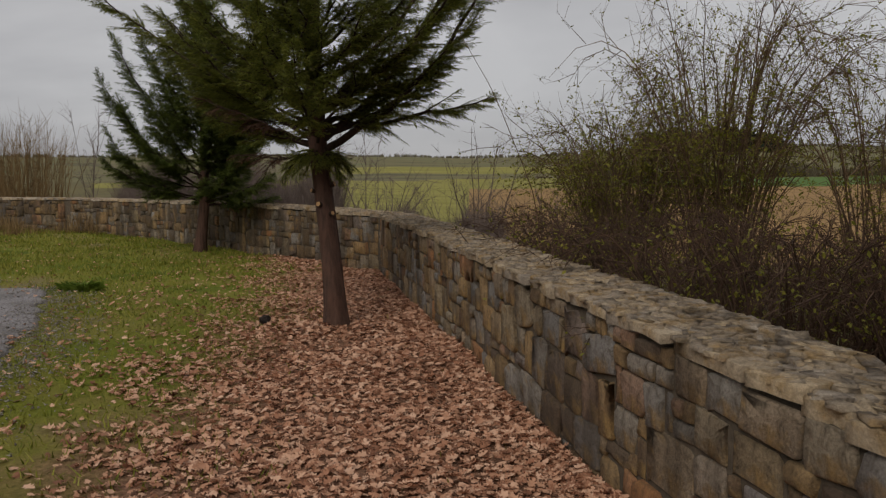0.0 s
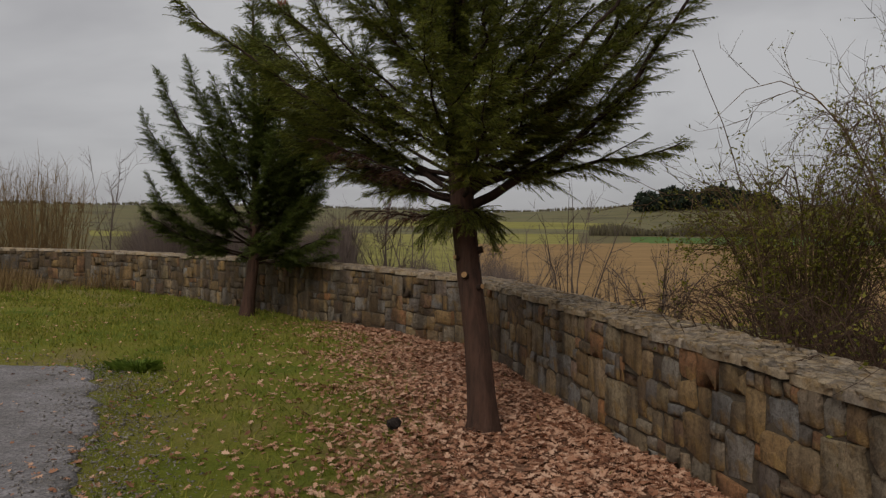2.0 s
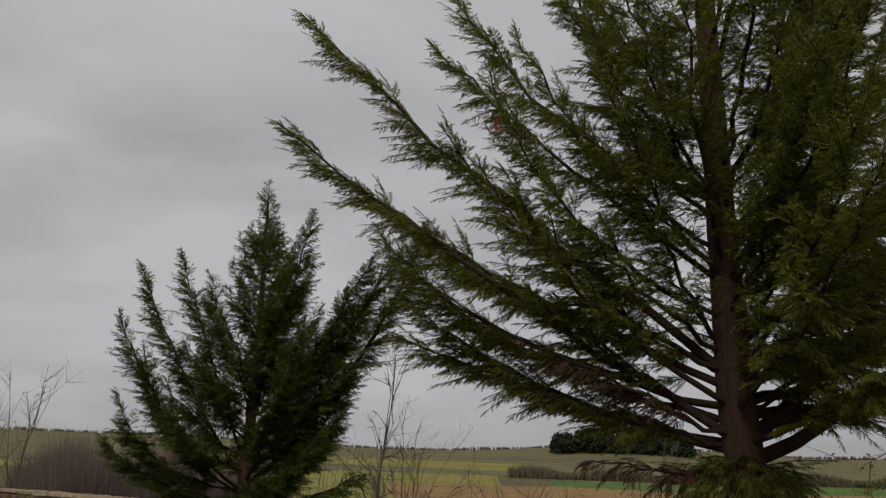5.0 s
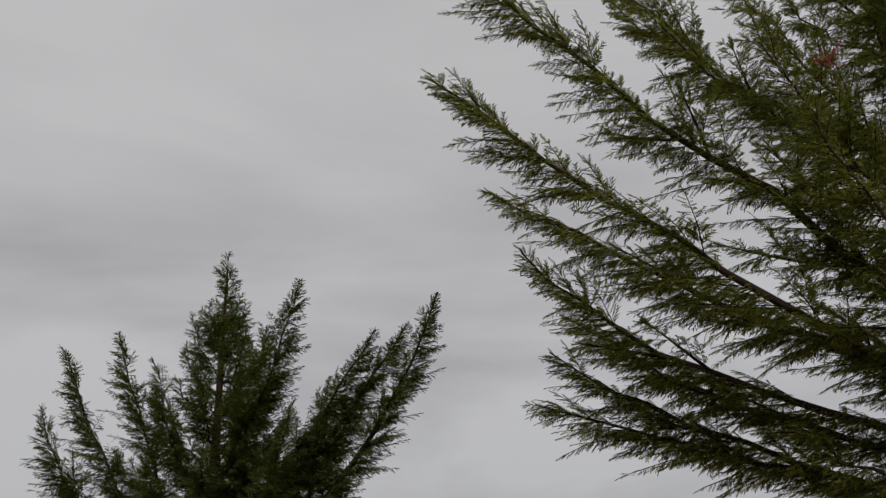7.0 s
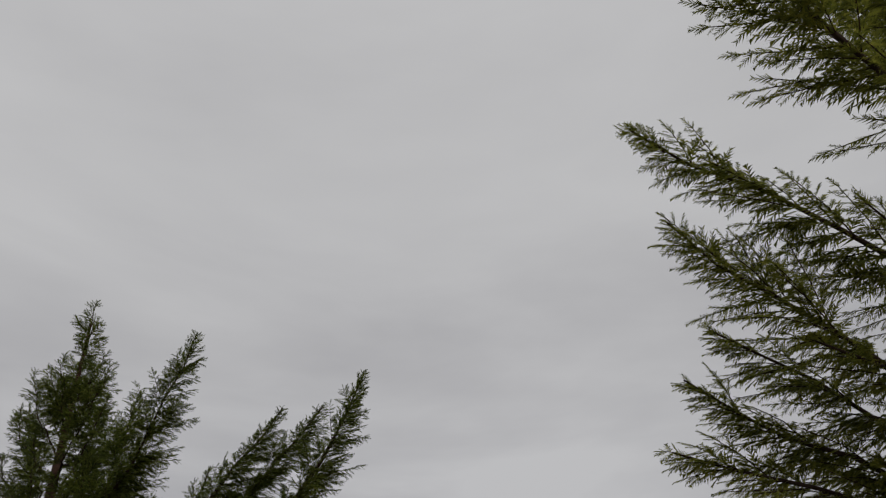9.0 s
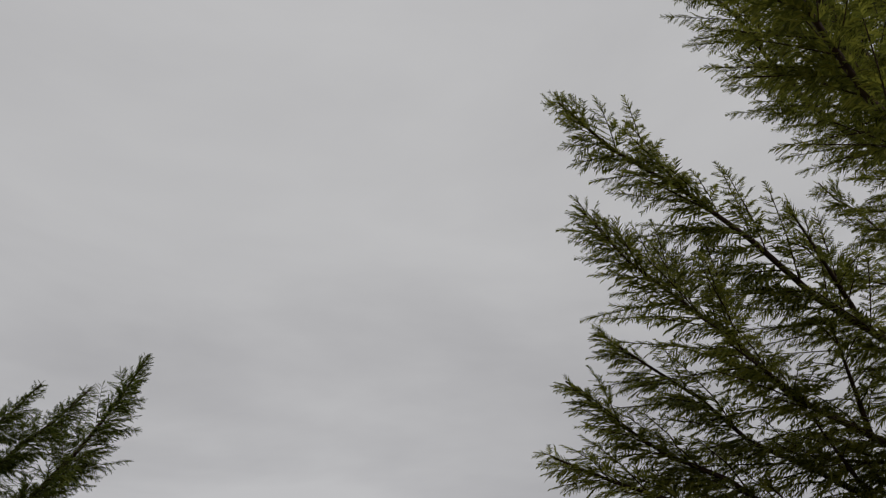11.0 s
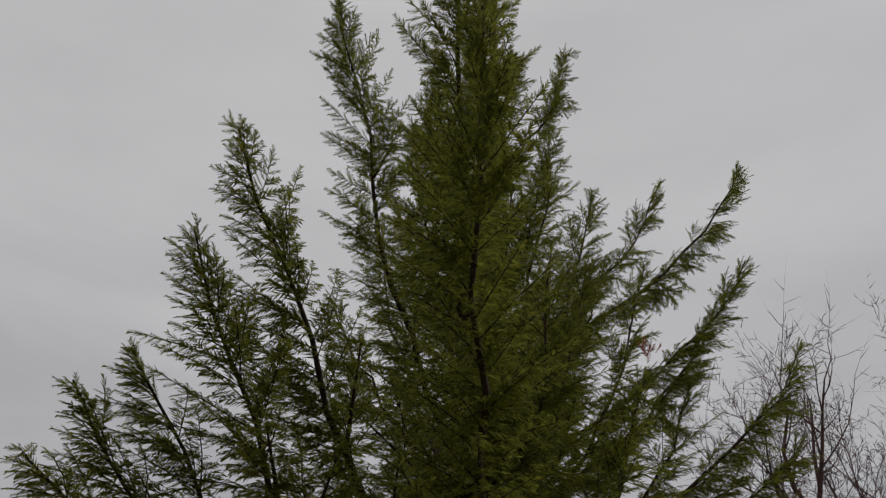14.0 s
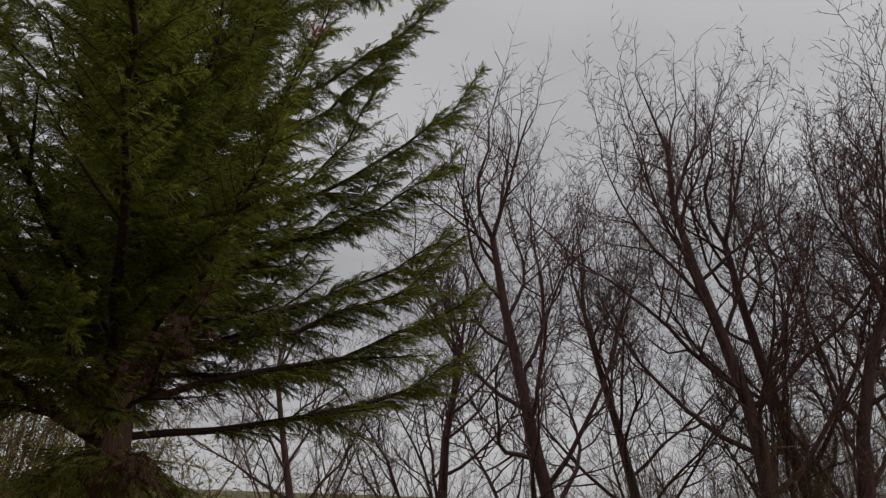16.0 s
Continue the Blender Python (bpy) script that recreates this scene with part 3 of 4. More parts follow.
TIPS_A = [(2.0, -4.08, 9.6, 3.9), (2.35, -4.0, 9.7, 4.75), (2.9, -3.14, 9.68, 4.62), (1.95, -3.25, 10.75, 2.78), (2.3, -3.6, 10.32, 3.78), (2.2, -3.4, 10.42, 3.5),
          (3.4, -2.98, 10.19, 5.47), (2.1, -3.1, 10.6, 3.22), (2.0, -3.16, 10.72, 3.06), (4.2, -1.56, 7.38, 5.98), (4.3, -1.57, 8.0, 5.72),
          (3.3, -1.47, 7.74, 4.77), (3.0, -1.44, 7.2, 4.62), (4.9, -1.88, 9.59, 6.23), (4.2, -2.08, 9.73, 5.42), (5.7, -1.48, 8.52, 7.18), (2.9, -1.41, 7.88, 4.37),
          (2.2, -1.63, 7.27, 3.02), (1.9, 0.75, 8.8, 4.3), (2.0, 0.45, 9.3, 4.9), (3.0, 0.3, 9.6, 5.6), (3.5, -0.2, 9.9, 6.3), (2.4, 0.9, 9.6, 4.6), (2.8, 0.1, 10.2, 5.2),
          (3.2, -0.3, 8.6, 5.8), (2.2, 0.5, 9.9, 3.6), (2.3, 0.4, 8.3, 3.9), (3.2, -2.4, 9.2, 5.0), (2.2, -2.9, 8.8, 3.4),
          (2.6, 0.3, 8.4, 4.4), (2.8, 0.6, 9.0, 4.9), (3.5, -0.7, 8.4, 5.7), (2.3, -0.6, 10.3, 4.2), (2.15, 0.62, 9.25, 2.52), (2.1, 0.2, 9.0, 3.0),
          (2.0, -2.65, 9.5, 2.4), (2.2, -0.4, 8.6, 3.2), (2.3, -1.1, 8.1, 3.1), (2.4, -2.7, 9.3, 3.6), (2.7, -2.8, 9.1, 4.1), (3.1, -2.6, 9.4, 4.6), (3.4, -2.5, 9.0, 5.1), (2.5, -2.5, 8.8, 3.3), (3.8, -2.3, 9.3, 5.4), (2.9, -2.3, 8.8, 4.4),
          (3.0, -0.8, 8.3, 4.2), (2.6, -0.6, 8.0, 3.5), (3.4, -0.9, 8.5, 4.9), (2.8, -0.2, 8.7, 4.0), (3.1, -0.5, 9.6, 4.6), (2.3, -0.2, 9.6, 3.3)]
SKIRT = [(1.95, -1.36 + 0.38 * math.cos(q), 9.2 + 0.38 * math.sin(q), 1.66 + 0.1 * math.sin(3 * q)) for q in np.arange(0, 6.2, 0.7)]
SKIRT += [(2.3, -1.0, 7.9, 2.6), (2.5, -1.2, 7.3, 3.5), (3.6, -1.7, 7.6, 5.0), (2.0, -1.2, 7.1, 2.75), (2.4, -1.6, 7.4, 3.3), (2.7, -1.55, 7.8, 3.75), (2.9, -1.45, 7.4, 3.95), (3.3, -2.2, 8.7, 5.0), (3.0, -1.95, 8.35, 4.7), (2.5, -2.05, 9.0, 3.9)]
tall_cypress = build_cypress("tall green cypress with a reddish trunk beside the wall", [(-1.14, 8.97, -0.06), (-1.2, 9.08, 0.75), (-1.29, 9.17, 1.45), (-1.36, 9.2, 2.2), (-1.4, 9.2, 5.0), (-1.44, 9.12, 7.85)],
              [0.125, 0.11, 0.105, 0.1, 0.055, 0.012], TIPS_A + SKIRT, 24, {"span": (2.15, 6.9), "z": [1.8, 2.6, 3.6, 4.6, 5.6, 7.0], "r": [1.3, 1.35, 1.0, 0.7, 0.42, 0.2], "up": [0.35, 0.7, 1.1, 1.6, 2.0, 2.4]},
              M_CYPRESS, 11, 24, 0.345,
              dead=[(2.0, -2.62, 9.0, 2.5), (1.85, -2.3, 9.1, 1.85)],
              knots=[(1.3, -1.9, 0.028), (1.52, -0.3, 0.03), (1.2, -0.9, 0.022), (1.45, -2.4, 0.022)])
sprig_at = np.array([-2.82, 8.75, 3.55]) - np.array(tall_cypress.location)
r_sprig = np.random.default_rng(61)
piece("withered_sprig", fronds_mesh("withered_sprig", sprig_at + r_sprig.normal(0, 0.015, (9, 3)), r_sprig.normal(0, 0.45, (9, 3)) + np.array([-0.2, 0, 0.8]),
      r_sprig.normal(0, 1, (9, 3)), r_sprig.uniform(0.05, 0.09, 9), M_RUST), tall_cypress, "withered rust-red sprig")
TIPS_B = [(1.6, -6.85, 16.98, 4.78), (1.9, -6.21, 16.77, 4.95), (2.6, -4.2, 15.3, 5.2), (2.2, -3.3, 15.5, 4.75), (2.0, -2.95, 15.4, 4.8), (1.8, -2.65, 15.15, 5.12), (2.4, -4.5, 15.9, 4.85), (1.5, -6.79, 16.17, 3.88),
          (1.25, -6.71, 16.19, 2.76), (1.2, -6.88, 16.35, 2.19), (1.2, -3.3, 16.0, 1.8), (1.4, -3.6, 16.0, 2.6), (1.4, -6.5, 16.6, 3.2), (1.3, -3.5, 16.2, 3.3), (1.5, -3.4, 15.9, 4.2), (1.2, -3.9, 15.8, 2.3), (2.0, -3.7, 16.3, 4.4), (1.6, -4.2, 15.5, 3.8)]
build_cypress("smaller bushy cypress leaning over the stone wall", [(-5.16, 17.1, 0.1), (-5.08, 17.1, 0.75), (-5.0, 17.05, 1.3), (-4.95, 16.95, 3.2), (-5.02, 16.92, 5.9)],
              [0.125, 0.11, 0.1, 0.06, 0.012], TIPS_B, 46, {"span": (1.0, 5.0), "z": [1.0, 1.6, 2.6, 3.6, 5.2], "r": [1.7, 1.75, 1.3, 0.7, 0.25], "up": [0.1, 0.55, 1.0, 1.5, 2.0]},
              M_CYPRESS_B, 23, 32, 0.42, size=1.5, full=len(TIPS_B))


# ---------------------------------------------------------------- bare oaks beyond the wall
def oak_meshes(seed, tall, lean):
    r = np.random.default_rng(seed)
    stem, crown, fine = Tubes(), Tubes(), Tubes()

    def branch(p, d, ln, rad, level):
        k = 7 if level < 2 else 5 if level == 2 else 4 if level == 3 else 3 if level == 4 else 2
        dd = np.array(d)
        jit = r.normal(0, (0.06, 0.17, 0.24, 0.3, 0.3, 0.3)[level], (k - 1, 3))
        jit[:, 2] += (0.02, 0.16, 0.2, 0.17, 0.12, 0.1)[level]
        steps = np.cumsum(np.concatenate([[dd], jit]), 0)[1:]
        steps /= np.sqrt((steps * steps).sum(1))[:, None]
        dd = steps[-1]
        pts = np.concatenate([[p], np.asarray(p) + np.cumsum(steps, 0) * (ln / (k - 1))])
        end = 0.36 if level == 0 else 0.3
        rr = rad * (1 - (1 - end) * np.linspace(0, 1, k))
        (stem if level == 0 else crown if level < 3 else fine).add(pts, rr, 9 if level == 0 else 5 if level < 3 else 3)
        if level >= 5 or ln < 0.16:
            return
        m = (13, 7, 5, 4, 2)[level]
        for c in range(m):
            w = (0.25 + 0.75 * (c + r.uniform(0, 0.8)) / m) if level == 0 else (0.22 + 0.78 * (c + r.uniform(0, 0.9)) / m)
            w = min(w, 0.999)
            seg = min(k - 2, int(w * (k - 1)))
            q = pts[seg] + (pts[seg + 1] - pts[seg]) * (w * (k - 1) - seg)
            t = steps[seg]
            s = unit(np.cross(t, r.normal(0, 1, 3)))
            a = math.radians(r.uniform(30, 60) if level else r.uniform(40, 70))
            f = (0.47 if level == 0 else 0.48) * (1.2 - 0.62 * w)
            branch(q, math.cos(a) * t + math.sin(a) * s, ln * f * r.uniform(0.8, 1.25), max(0.0062, rr[0] * (0.34 if level == 0 else 0.48) * (1.1 - 0.5 * w)), level + 1)
        if level:
            branch(pts[-1], dd, ln * 0.55, rr[-1], level + 1)
        else:
            for _ in range(3):
                branch(pts[-1], unit(dd + r.normal(0, 0.3, 3)), ln * 0.3, rr[-1] * 0.8, 2)

    branch((0, 0, -0.3), unit(np.array([lean[0], lean[1], 1.0])), tall * 0.74, 0.0155 * tall, 0)
    return stem.mesh("trunk", M_OAK), crown.mesh("boughs", M_OAK), fine.mesh("twigs", M_OAK)


def build_oak(meshes, x, y, turn, size):
    tree = tagged(new("oak_tree"), "bare dark oak with fine upswept twigs behind the wall", "tree", "bare oaks")
    for part_name, me in zip(("trunk", "bough_mass", "twig_mass"), meshes):
        p = piece(part_name, me, tree)
        if part_name != "trunk":
            tagged(p, kind="stuff")
    tree.matrix_basis = pose(x, y, float(height(x, y)) - 0.1, 0, 0, turn) @ Matrix.Scale(size, 4)
    return tree


OAKS = [oak_meshes(3, 11.5, (0.03, -0.015)), oak_meshes(8, 11.0, (-0.18, 0.09)), oak_meshes(14, 10.0, (0.02, 0.1))]
for kind_, x, y, turn, size in ((0, 3.56, -1.35, 78, 0.98), (1, 5.7, 1.2, -93, 0.9), (2, 6.9, 3.3, 200, 0.8), (1, 5.0, -4.2, 250, 1.0), (2, 5.6, -6.4, 40, 1.1), (0, 8.0, -2.4, 130, 0.85),
                                (0, 12.0, 4.0, 80, 0.8), (2, 3.8, -2.8, 120, 1.08)):
    build_oak(OAKS[kind_], x, y, turn, size)


# ---------------------------------------------------------------- shrubs and thickets
def twig_thing(name, label, category, group, x, y, stems, tall, spread, arch, mat, seed, twigs=7, leaf=0, radius=0.012, base=0.35, depth=2):
    """A shrub of many stems from a few roots, arching outwards, with side twigs and, if wanted, young leaves."""
    r = np.random.default_rng(seed)
    ob = tagged(new(name), label, category, group)
    z0 = float(height(x, y))
    ob.location = (x, y, z0)
    st, tw, lv = Tubes(), Tubes(), []
    for _ in range(stems):
        az = r.uniform(0, 2 * np.pi)
        b = np.array([math.cos(az), math.sin(az), 0]) * base * math.sqrt(r.random())
        out = np.array([math.cos(az + r.normal(0, 0.5)), math.sin(az + r.normal(0, 0.5)), 0])
        h, s = tall * r.uniform(0.55, 1.0), spread * r.uniform(0.2, 1.0)
        u = np.linspace(0, 1, 9)[:, None]
        c = b + out * s * u ** 1.4 + np.array([0, 0, 1]) * h * (u * (1 + arch) - arch * u ** 2.6) + np.cumsum(r.normal(0, 0.022 * tall / 3, (9, 3)), 0)
        c[0, 2] = -0.1
        rad = radius * r.uniform(0.6, 1.3)
        st.add(c, rad * (1 - 0.85 * u[:, 0]), 4)
        for _k in range(twigs):
            w = r.uniform(0.18, 0.98)
            p = np.array([np.interp(w, u[:, 0], c[:, a]) for a in range(3)])
            d = unit(unit(c[min(8, int(w * 8) + 1)] - c[int(w * 7.99)]) + r.normal(0, 0.55, 3))
            ln = tall * r.uniform(0.08, 0.26)
            v = np.linspace(0, 1, 5)[:, None]
            t = p + d * ln * v + np.array([0, 0, r.uniform(-0.1, 0.12)]) * ln * v ** 2 + np.cumsum(r.normal(0, 0.012 * ln, (5, 3)), 0)
            tw.add(t[::2], rad * 0.42 * (1 - 0.8 * v[::2, 0]), 3)
            ends = [t]
            if depth > 1:
                for _j in range(3):
                    e = unit(d + r.normal(0, 0.6, 3))
                    q = t[r.integers(1, 5)]
                    t2 = q + e * ln * 0.45 * v[::2] + np.cumsum(r.normal(0, 0.014 * ln, (3, 3)), 0)
                    tw.add(t2, rad * 0.24 * (1 - 0.7 * v[::2, 0]), 3)
                    ends.append(t2)
            if leaf:
                for e in ends:
                    for _l in range(leaf):
                        if r.random() < 1.0 - 0.75 * e[1, 2] / tall:
                            lv.append(e[r.integers(1, len(e))] + r.normal(0, 0.012, 3))
    tagged(piece("stem_mass", st.mesh("stem_mass", mat), ob), kind="stuff")
    tagged(piece("twig_mass", tw.mesh("twig_mass", mat), ob), kind="stuff")
    if lv:
        lv = np.array(lv)
        d, s = unit(r.normal(0, 1, (len(lv), 3))), unit(r.normal(0, 1, (len(lv), 3)))
        ln = r.uniform(0.02, 0.05, (len(lv), 1))
        V = np.stack([lv, lv + ln * d * 0.5 + 0.3 * ln * s, lv + ln * d, lv + ln * d * 0.5 - 0.3 * ln * s], 1).reshape(-1, 3)
        tagged(piece("young_foliage", raw_mesh("young_foliage", V, np.arange(len(V)).reshape(-1, 4), M_BUD), ob, "sparse yellow-green young leaves"), kind="stuff")
    return ob


LB = "large wild rose bush, mostly bare, with budding leaves"
twig_thing("wild_bush", LB, "bush", "bushes by the wall", 3.3, 9.8, 80, 3.3, 2.0, 1.4, M_TWIG, 31, 11, 12)
twig_thing("wild_bush", LB, "bush", "bushes by the wall", 4.7, 8.6, 48, 2.8, 1.8, 1.3, M_TWIG, 32, 11, 5)
twig_thing("wild_bush", LB, "bush", "bushes by the wall", 2.4, 10.7, 105, 2.4, 1.5, 1.1, M_TWIG, 33, 10, 11)
twig_thing("wild_bush", LB, "bush", "bushes by the wall", 6.4, 9.8, 60, 2.7, 2.0, 0.7, M_TWIG, 34, 10, 3)
LBR = "low tangle of brown brambles behind the wall"
for k, (x, y) in enumerate(((2.4, 5.9), (2.0, 7.4), (3.2, 6.6), (3.3, 4.9), (1.7, 8.9), (4.3, 6.4))):
    twig_thing("bramble", LBR, "bush", "brambles along the wall", x, y, 120, 1.25, 1.3, 1.3, M_BRAMBLE, 40 + k, 10, 1, 0.009, 0.7)
twig_thing("bare_shrub", "bare grey shrub behind the stone wall", "bush", "bare shrubs", 0.6, 16.0, 12, 2.6, 1.0, 0.1, M_SCRUB, 51, 6, 0, 0.014)
for k, (x, y, h, s) in enumerate(((-1.2, 17.2, 2.0, 1.3), (0.1, 18.6, 2.0, 1.4), (-2.6, 19.0, 2.4, 1.2), (-4.0, 21.0, 2.2, 1.4), (1.8, 14.2, 1.7, 1.2), (1.0, 12.6, 1.5, 1.0))):
    twig_thing("bare_shrub", "bare grey shrub behind the stone wall", "bush", "bare shrubs", x, y, 20, h, s, 0.3, M_SCRUB, 60 + k, 7, 0, 0.011)
for k, (x, y, h) in enumerate(((4.2, -1.6, 3.9), (5.2, -0.4, 3.4), (6.6, -1.6, 4.2), (4.6, -5.4, 5.0), (5.8, -3.0, 5.0), (3.9, -2.3, 4.0), (4.4, -3.5, 4.6), (4.7, -4.5, 5.0), (7.4, 0.6, 3.4), (6.8, 3.2, 3.2), (6.2, 4.9, 2.9), (5.9, 6.6, 2.9), (8.3, 4.6, 3.2))):
    twig_thing("undergrowth_shrub", "tall reddish-brown bare undergrowth beneath the oaks", "bush", "undergrowth", x, y, 40, h, 1.5, 0.05, M_TWIG, 110 + k, 10, 0, 0.016, 0.7)
LS = "slender leafless sapling beyond the wall"
twig_thing("sapling", LS, "tree", "saplings", -12.4, 28.4, 3, 5.0, 0.7, 0.0, M_SCRUB, 71, 12, 0, 0.03, 0.2)
twig_thing("sapling", LS, "tree", "saplings", -3.0, 22.0, 3, 4.0, 0.7, 0.0, M_SCRUB, 72, 12, 0, 0.028, 0.2)
twig_thing("sapling", LS, "tree", "saplings", -2.2, 24.0, 3, 4.2, 0.9, 0.0, M_SCRUB, 73, 12, 0, 0.028, 0.3)
for k in range(9):
    twig_thing("willow_clump", "dense clump of straw-coloured upright willow shoots", "bush", "willow clumps", -13.2 - 1.5 * k + 0.3 * (k % 2), 26.0 + 1.1 * (k % 3), 100, 3.5, 0.8, 0.0, M_REED, 80 + k, 6, 0, 0.014, 1.0, 1)


def build_bramble_shoot():
    t = Tubes()
    a, b = np.array([1.15, 8.6, 0.6]), np.array([0.2, 7.65, 2.95])
    u = np.linspace(0, 1, 10)[:, None]
    c = a + (b - a) * u + np.array([0.12, 0.05, 0.1]) * np.sin(np.pi * u) + np.random.default_rng(5).normal(0, 0.008, (10, 3))
    t.add(c - a, 0.007 * (1 - 0.7 * u[:, 0]), 4)
    ob = tagged(new("bramble_shoot"), "single long bare bramble shoot reaching up behind the wall", "bush")
    ob.location = a
    piece("stem", t.mesh("stem", M_TWIG), ob)
    r = np.random.default_rng(6)
    v = []
    for w in np.linspace(0.3, 1, 14):
        q = np.array([np.interp(w, u[:, 0], c[:, k]) for k in range(3)]) - a
        d, s = unit(r.normal(0, 1, 3)), unit(r.normal(0, 1, 3))
        v += [q, q + 0.015 * d + 0.008 * s, q + 0.03 * d, q + 0.015 * d - 0.008 * s]
    tagged(piece("bud_mass", raw_mesh("bud_mass", np.array(v), np.arange(len(v)).reshape(-1, 4), M_BUD), ob), kind="stuff")


build_bramble_shoot()


def scrub_band(name, label, area, count, tall, mat, seed, width=0.05, kind="stuff"):
    """Far-off thicket: many upright forked sprigs, joined."""
    r = np.random.default_rng(seed)
    b0, b1, r0, r1 = area
    V, F = [], []
    bear, rad = np.radians(r.uniform(b0, b1, count)), r.uniform(r0, r1, count)
    clump = 0.55 + 0.45 * np.sin(bear * 61 + 2) * np.sin(rad * 0.09)
    x, y = rad * np.sin(bear), 5 + rad * np.cos(bear)
    z = height(x, y)
    for k in range(6):
        a = r.uniform(0, 2 * np.pi, count)
        h = tall * r.uniform(0.4, 1.0, count) * (0.5 + 0.7 * clump)
        s = tall * r.uniform(0.1, 0.45, count)
        p0 = np.stack([x, y, z - 0.2], -1)
        p1 = p0 + np.stack([np.cos(a) * s, np.sin(a) * s, h], -1)
        w = np.stack([np.cos(a + 1.6), np.sin(a + 1.6), 0 * a], -1) * width
        n = sum(len(q) for q in V)
        V.append(np.stack([p0 - w, p0 + w, p1], 1).reshape(-1, 3))
        F.append(np.arange(count * 3).reshape(-1, 3) + n)
    ob = new(name, raw_mesh(name, np.concatenate(V), np.concatenate(F), mat))
    return tagged(ob, label, "thicket", kind=kind)


scrub_band("scrub_thicket", "grey-purple bare thicket in the dip beyond the wall", (-23, -9, 48, 75), 9000, 5.9, M_SCRUB, 91, 0.036)
scrub_band("scrub_thicket", "grey bare thicket beside the yellow meadow", (-9, 4, 34, 60), 2400, 3.4, M_SCRUB, 92, 0.022)
scrub_band("hedgerow", "dark hedgerow between the green field and the hill", (10, 34, 286, 300), 1800, 4.5, M_HEDGE, 93, 0.3)
scrub_band("hedgerow", "thin hedge along the far skyline", (-34, 34, 520, 560), 1500, 2.6, M_HEDGE, 94, 0.4)
scrub_band("dry_grass", "tall dry grass behind the stone wall", (-38, 30, 19, 34), 9000, 0.8, M_REED, 95, 0.012)


def build_copse():
    r = np.random.default_rng(77)
    V, F, n = [], [], 0
    for k in range(210):
        bear, rad = math.radians(r.uniform(13.3, 22.3)), r.uniform(440, 475)
        x, y = rad * math.sin(bear), 5 + rad * math.cos(bear)
        z, h = float(height(x, y)), r.uniform(7.5, 10.5) * (1 - 0.45 * smooth01((math.degrees(bear) - 19.5) / 2.8)) + 1.5 * math.sin(math.degrees(bear) * 2.1)
        for j in range(26):
            a, hh = r.uniform(0, 6.28), r.uniform(0.1, 1.0)
            R = 3.0 * (1 - 0.75 * hh) * r.uniform(0.5, 1.1)
            c = np.array([x + R * math.cos(a), y + R * math.sin(a), z + h * hh])
            q = c + r.normal(0, 0.9, (4, 3))
            V.append(q)
            F += [(n, n + 1, n + 2), (n, n + 2, n + 3), (n, n + 3, n + 1), (n + 1, n + 2, n + 3)]
            n += 4
    tagged(new("pine_copse", raw_mesh("pine_copse", np.concatenate(V), F, M_PINE)), "dark pine copse on the far hilltop", "woods", kind="stuff")


build_copse()


# ---------------------------------------------------------------- grass and fallen leaves
def leaf_template():
    half = [(0.0, 0.03), (0.2, 0.17), (0.3, 0.1), (0.48, 0.36), (0.58, 0.18), (0.78, 0.33), (0.84, 0.15)]
    out = half + [(1.0, 0.0)] + [(x, -y) for x, y in half[::-1]]
    V = [(x, y, 1.1 * y * y + 0.3 * (x - 0.5) ** 2 + (0.05 if i % 2 else -0.03)) for i, (x, y) in enumerate(out)] + [(0.5, 0, -0.03)]
    k = len(out)
    F = [(k, i, (i + 1) % k) for i in range(k)]
    return np.array(V), np.array(F)


def scatter_leaves(name, label, pts, size, mat, seed, lift=0.0):
    r = np.random.default_rng(seed)
    tv, tf = leaf_template()
    n = len(pts)
    z = height(pts[:, 0], pts[:, 1])
    yaw, tilt, roll = r.uniform(0, 6.28, n), r.normal(0, 0.28, n), r.normal(0, 0.32, n)
    d = np.stack([np.cos(yaw) * np.cos(tilt), np.sin(yaw) * np.cos(tilt), np.sin(tilt)], -1)
    s = unit(np.cross(np.tile([0, 0, 1.0], (n, 1)), d))
    s = unit(s * np.cos(roll)[:, None] + np.cross(d, s) * np.sin(roll)[:, None])
    nn = np.cross(d, s) * np.where(r.random(n) < 0.5, -1, 1)[:, None]
    L = size * r.uniform(0.6, 1.3, n)
    curl = r.uniform(0.1, 1.5, n)
    P = np.stack([pts[:, 0], pts[:, 1], z + lift + r.uniform(0.005, 0.035, n)], -1)
    V = P[:, None] + L[:, None, None] * ((tv[None, :, 0:1] - 0.5) * d[:, None] + tv[None, :, 1:2] * s[:, None] + (tv[None, :, 2:3] * curl[:, None, None]) * nn[:, None])
    F = tf[None] + (np.arange(n) * len(tv))[:, None, None]
    return tagged(new(name, raw_mesh(name, V.reshape(-1, 3), F.reshape(-1, 3), mat)), label, "leaves", kind="stuff")


def litter_edge(y):
    return np.interp(y, [-4, 0, 4, 5.2, 6.8, 8.1, 9.5, 12.5, 14.6, 16], [-1.1, -1.2, -1.3, -1.6, -2.1, -2.1, -2.0, -2.8, -3.1, -3.6])


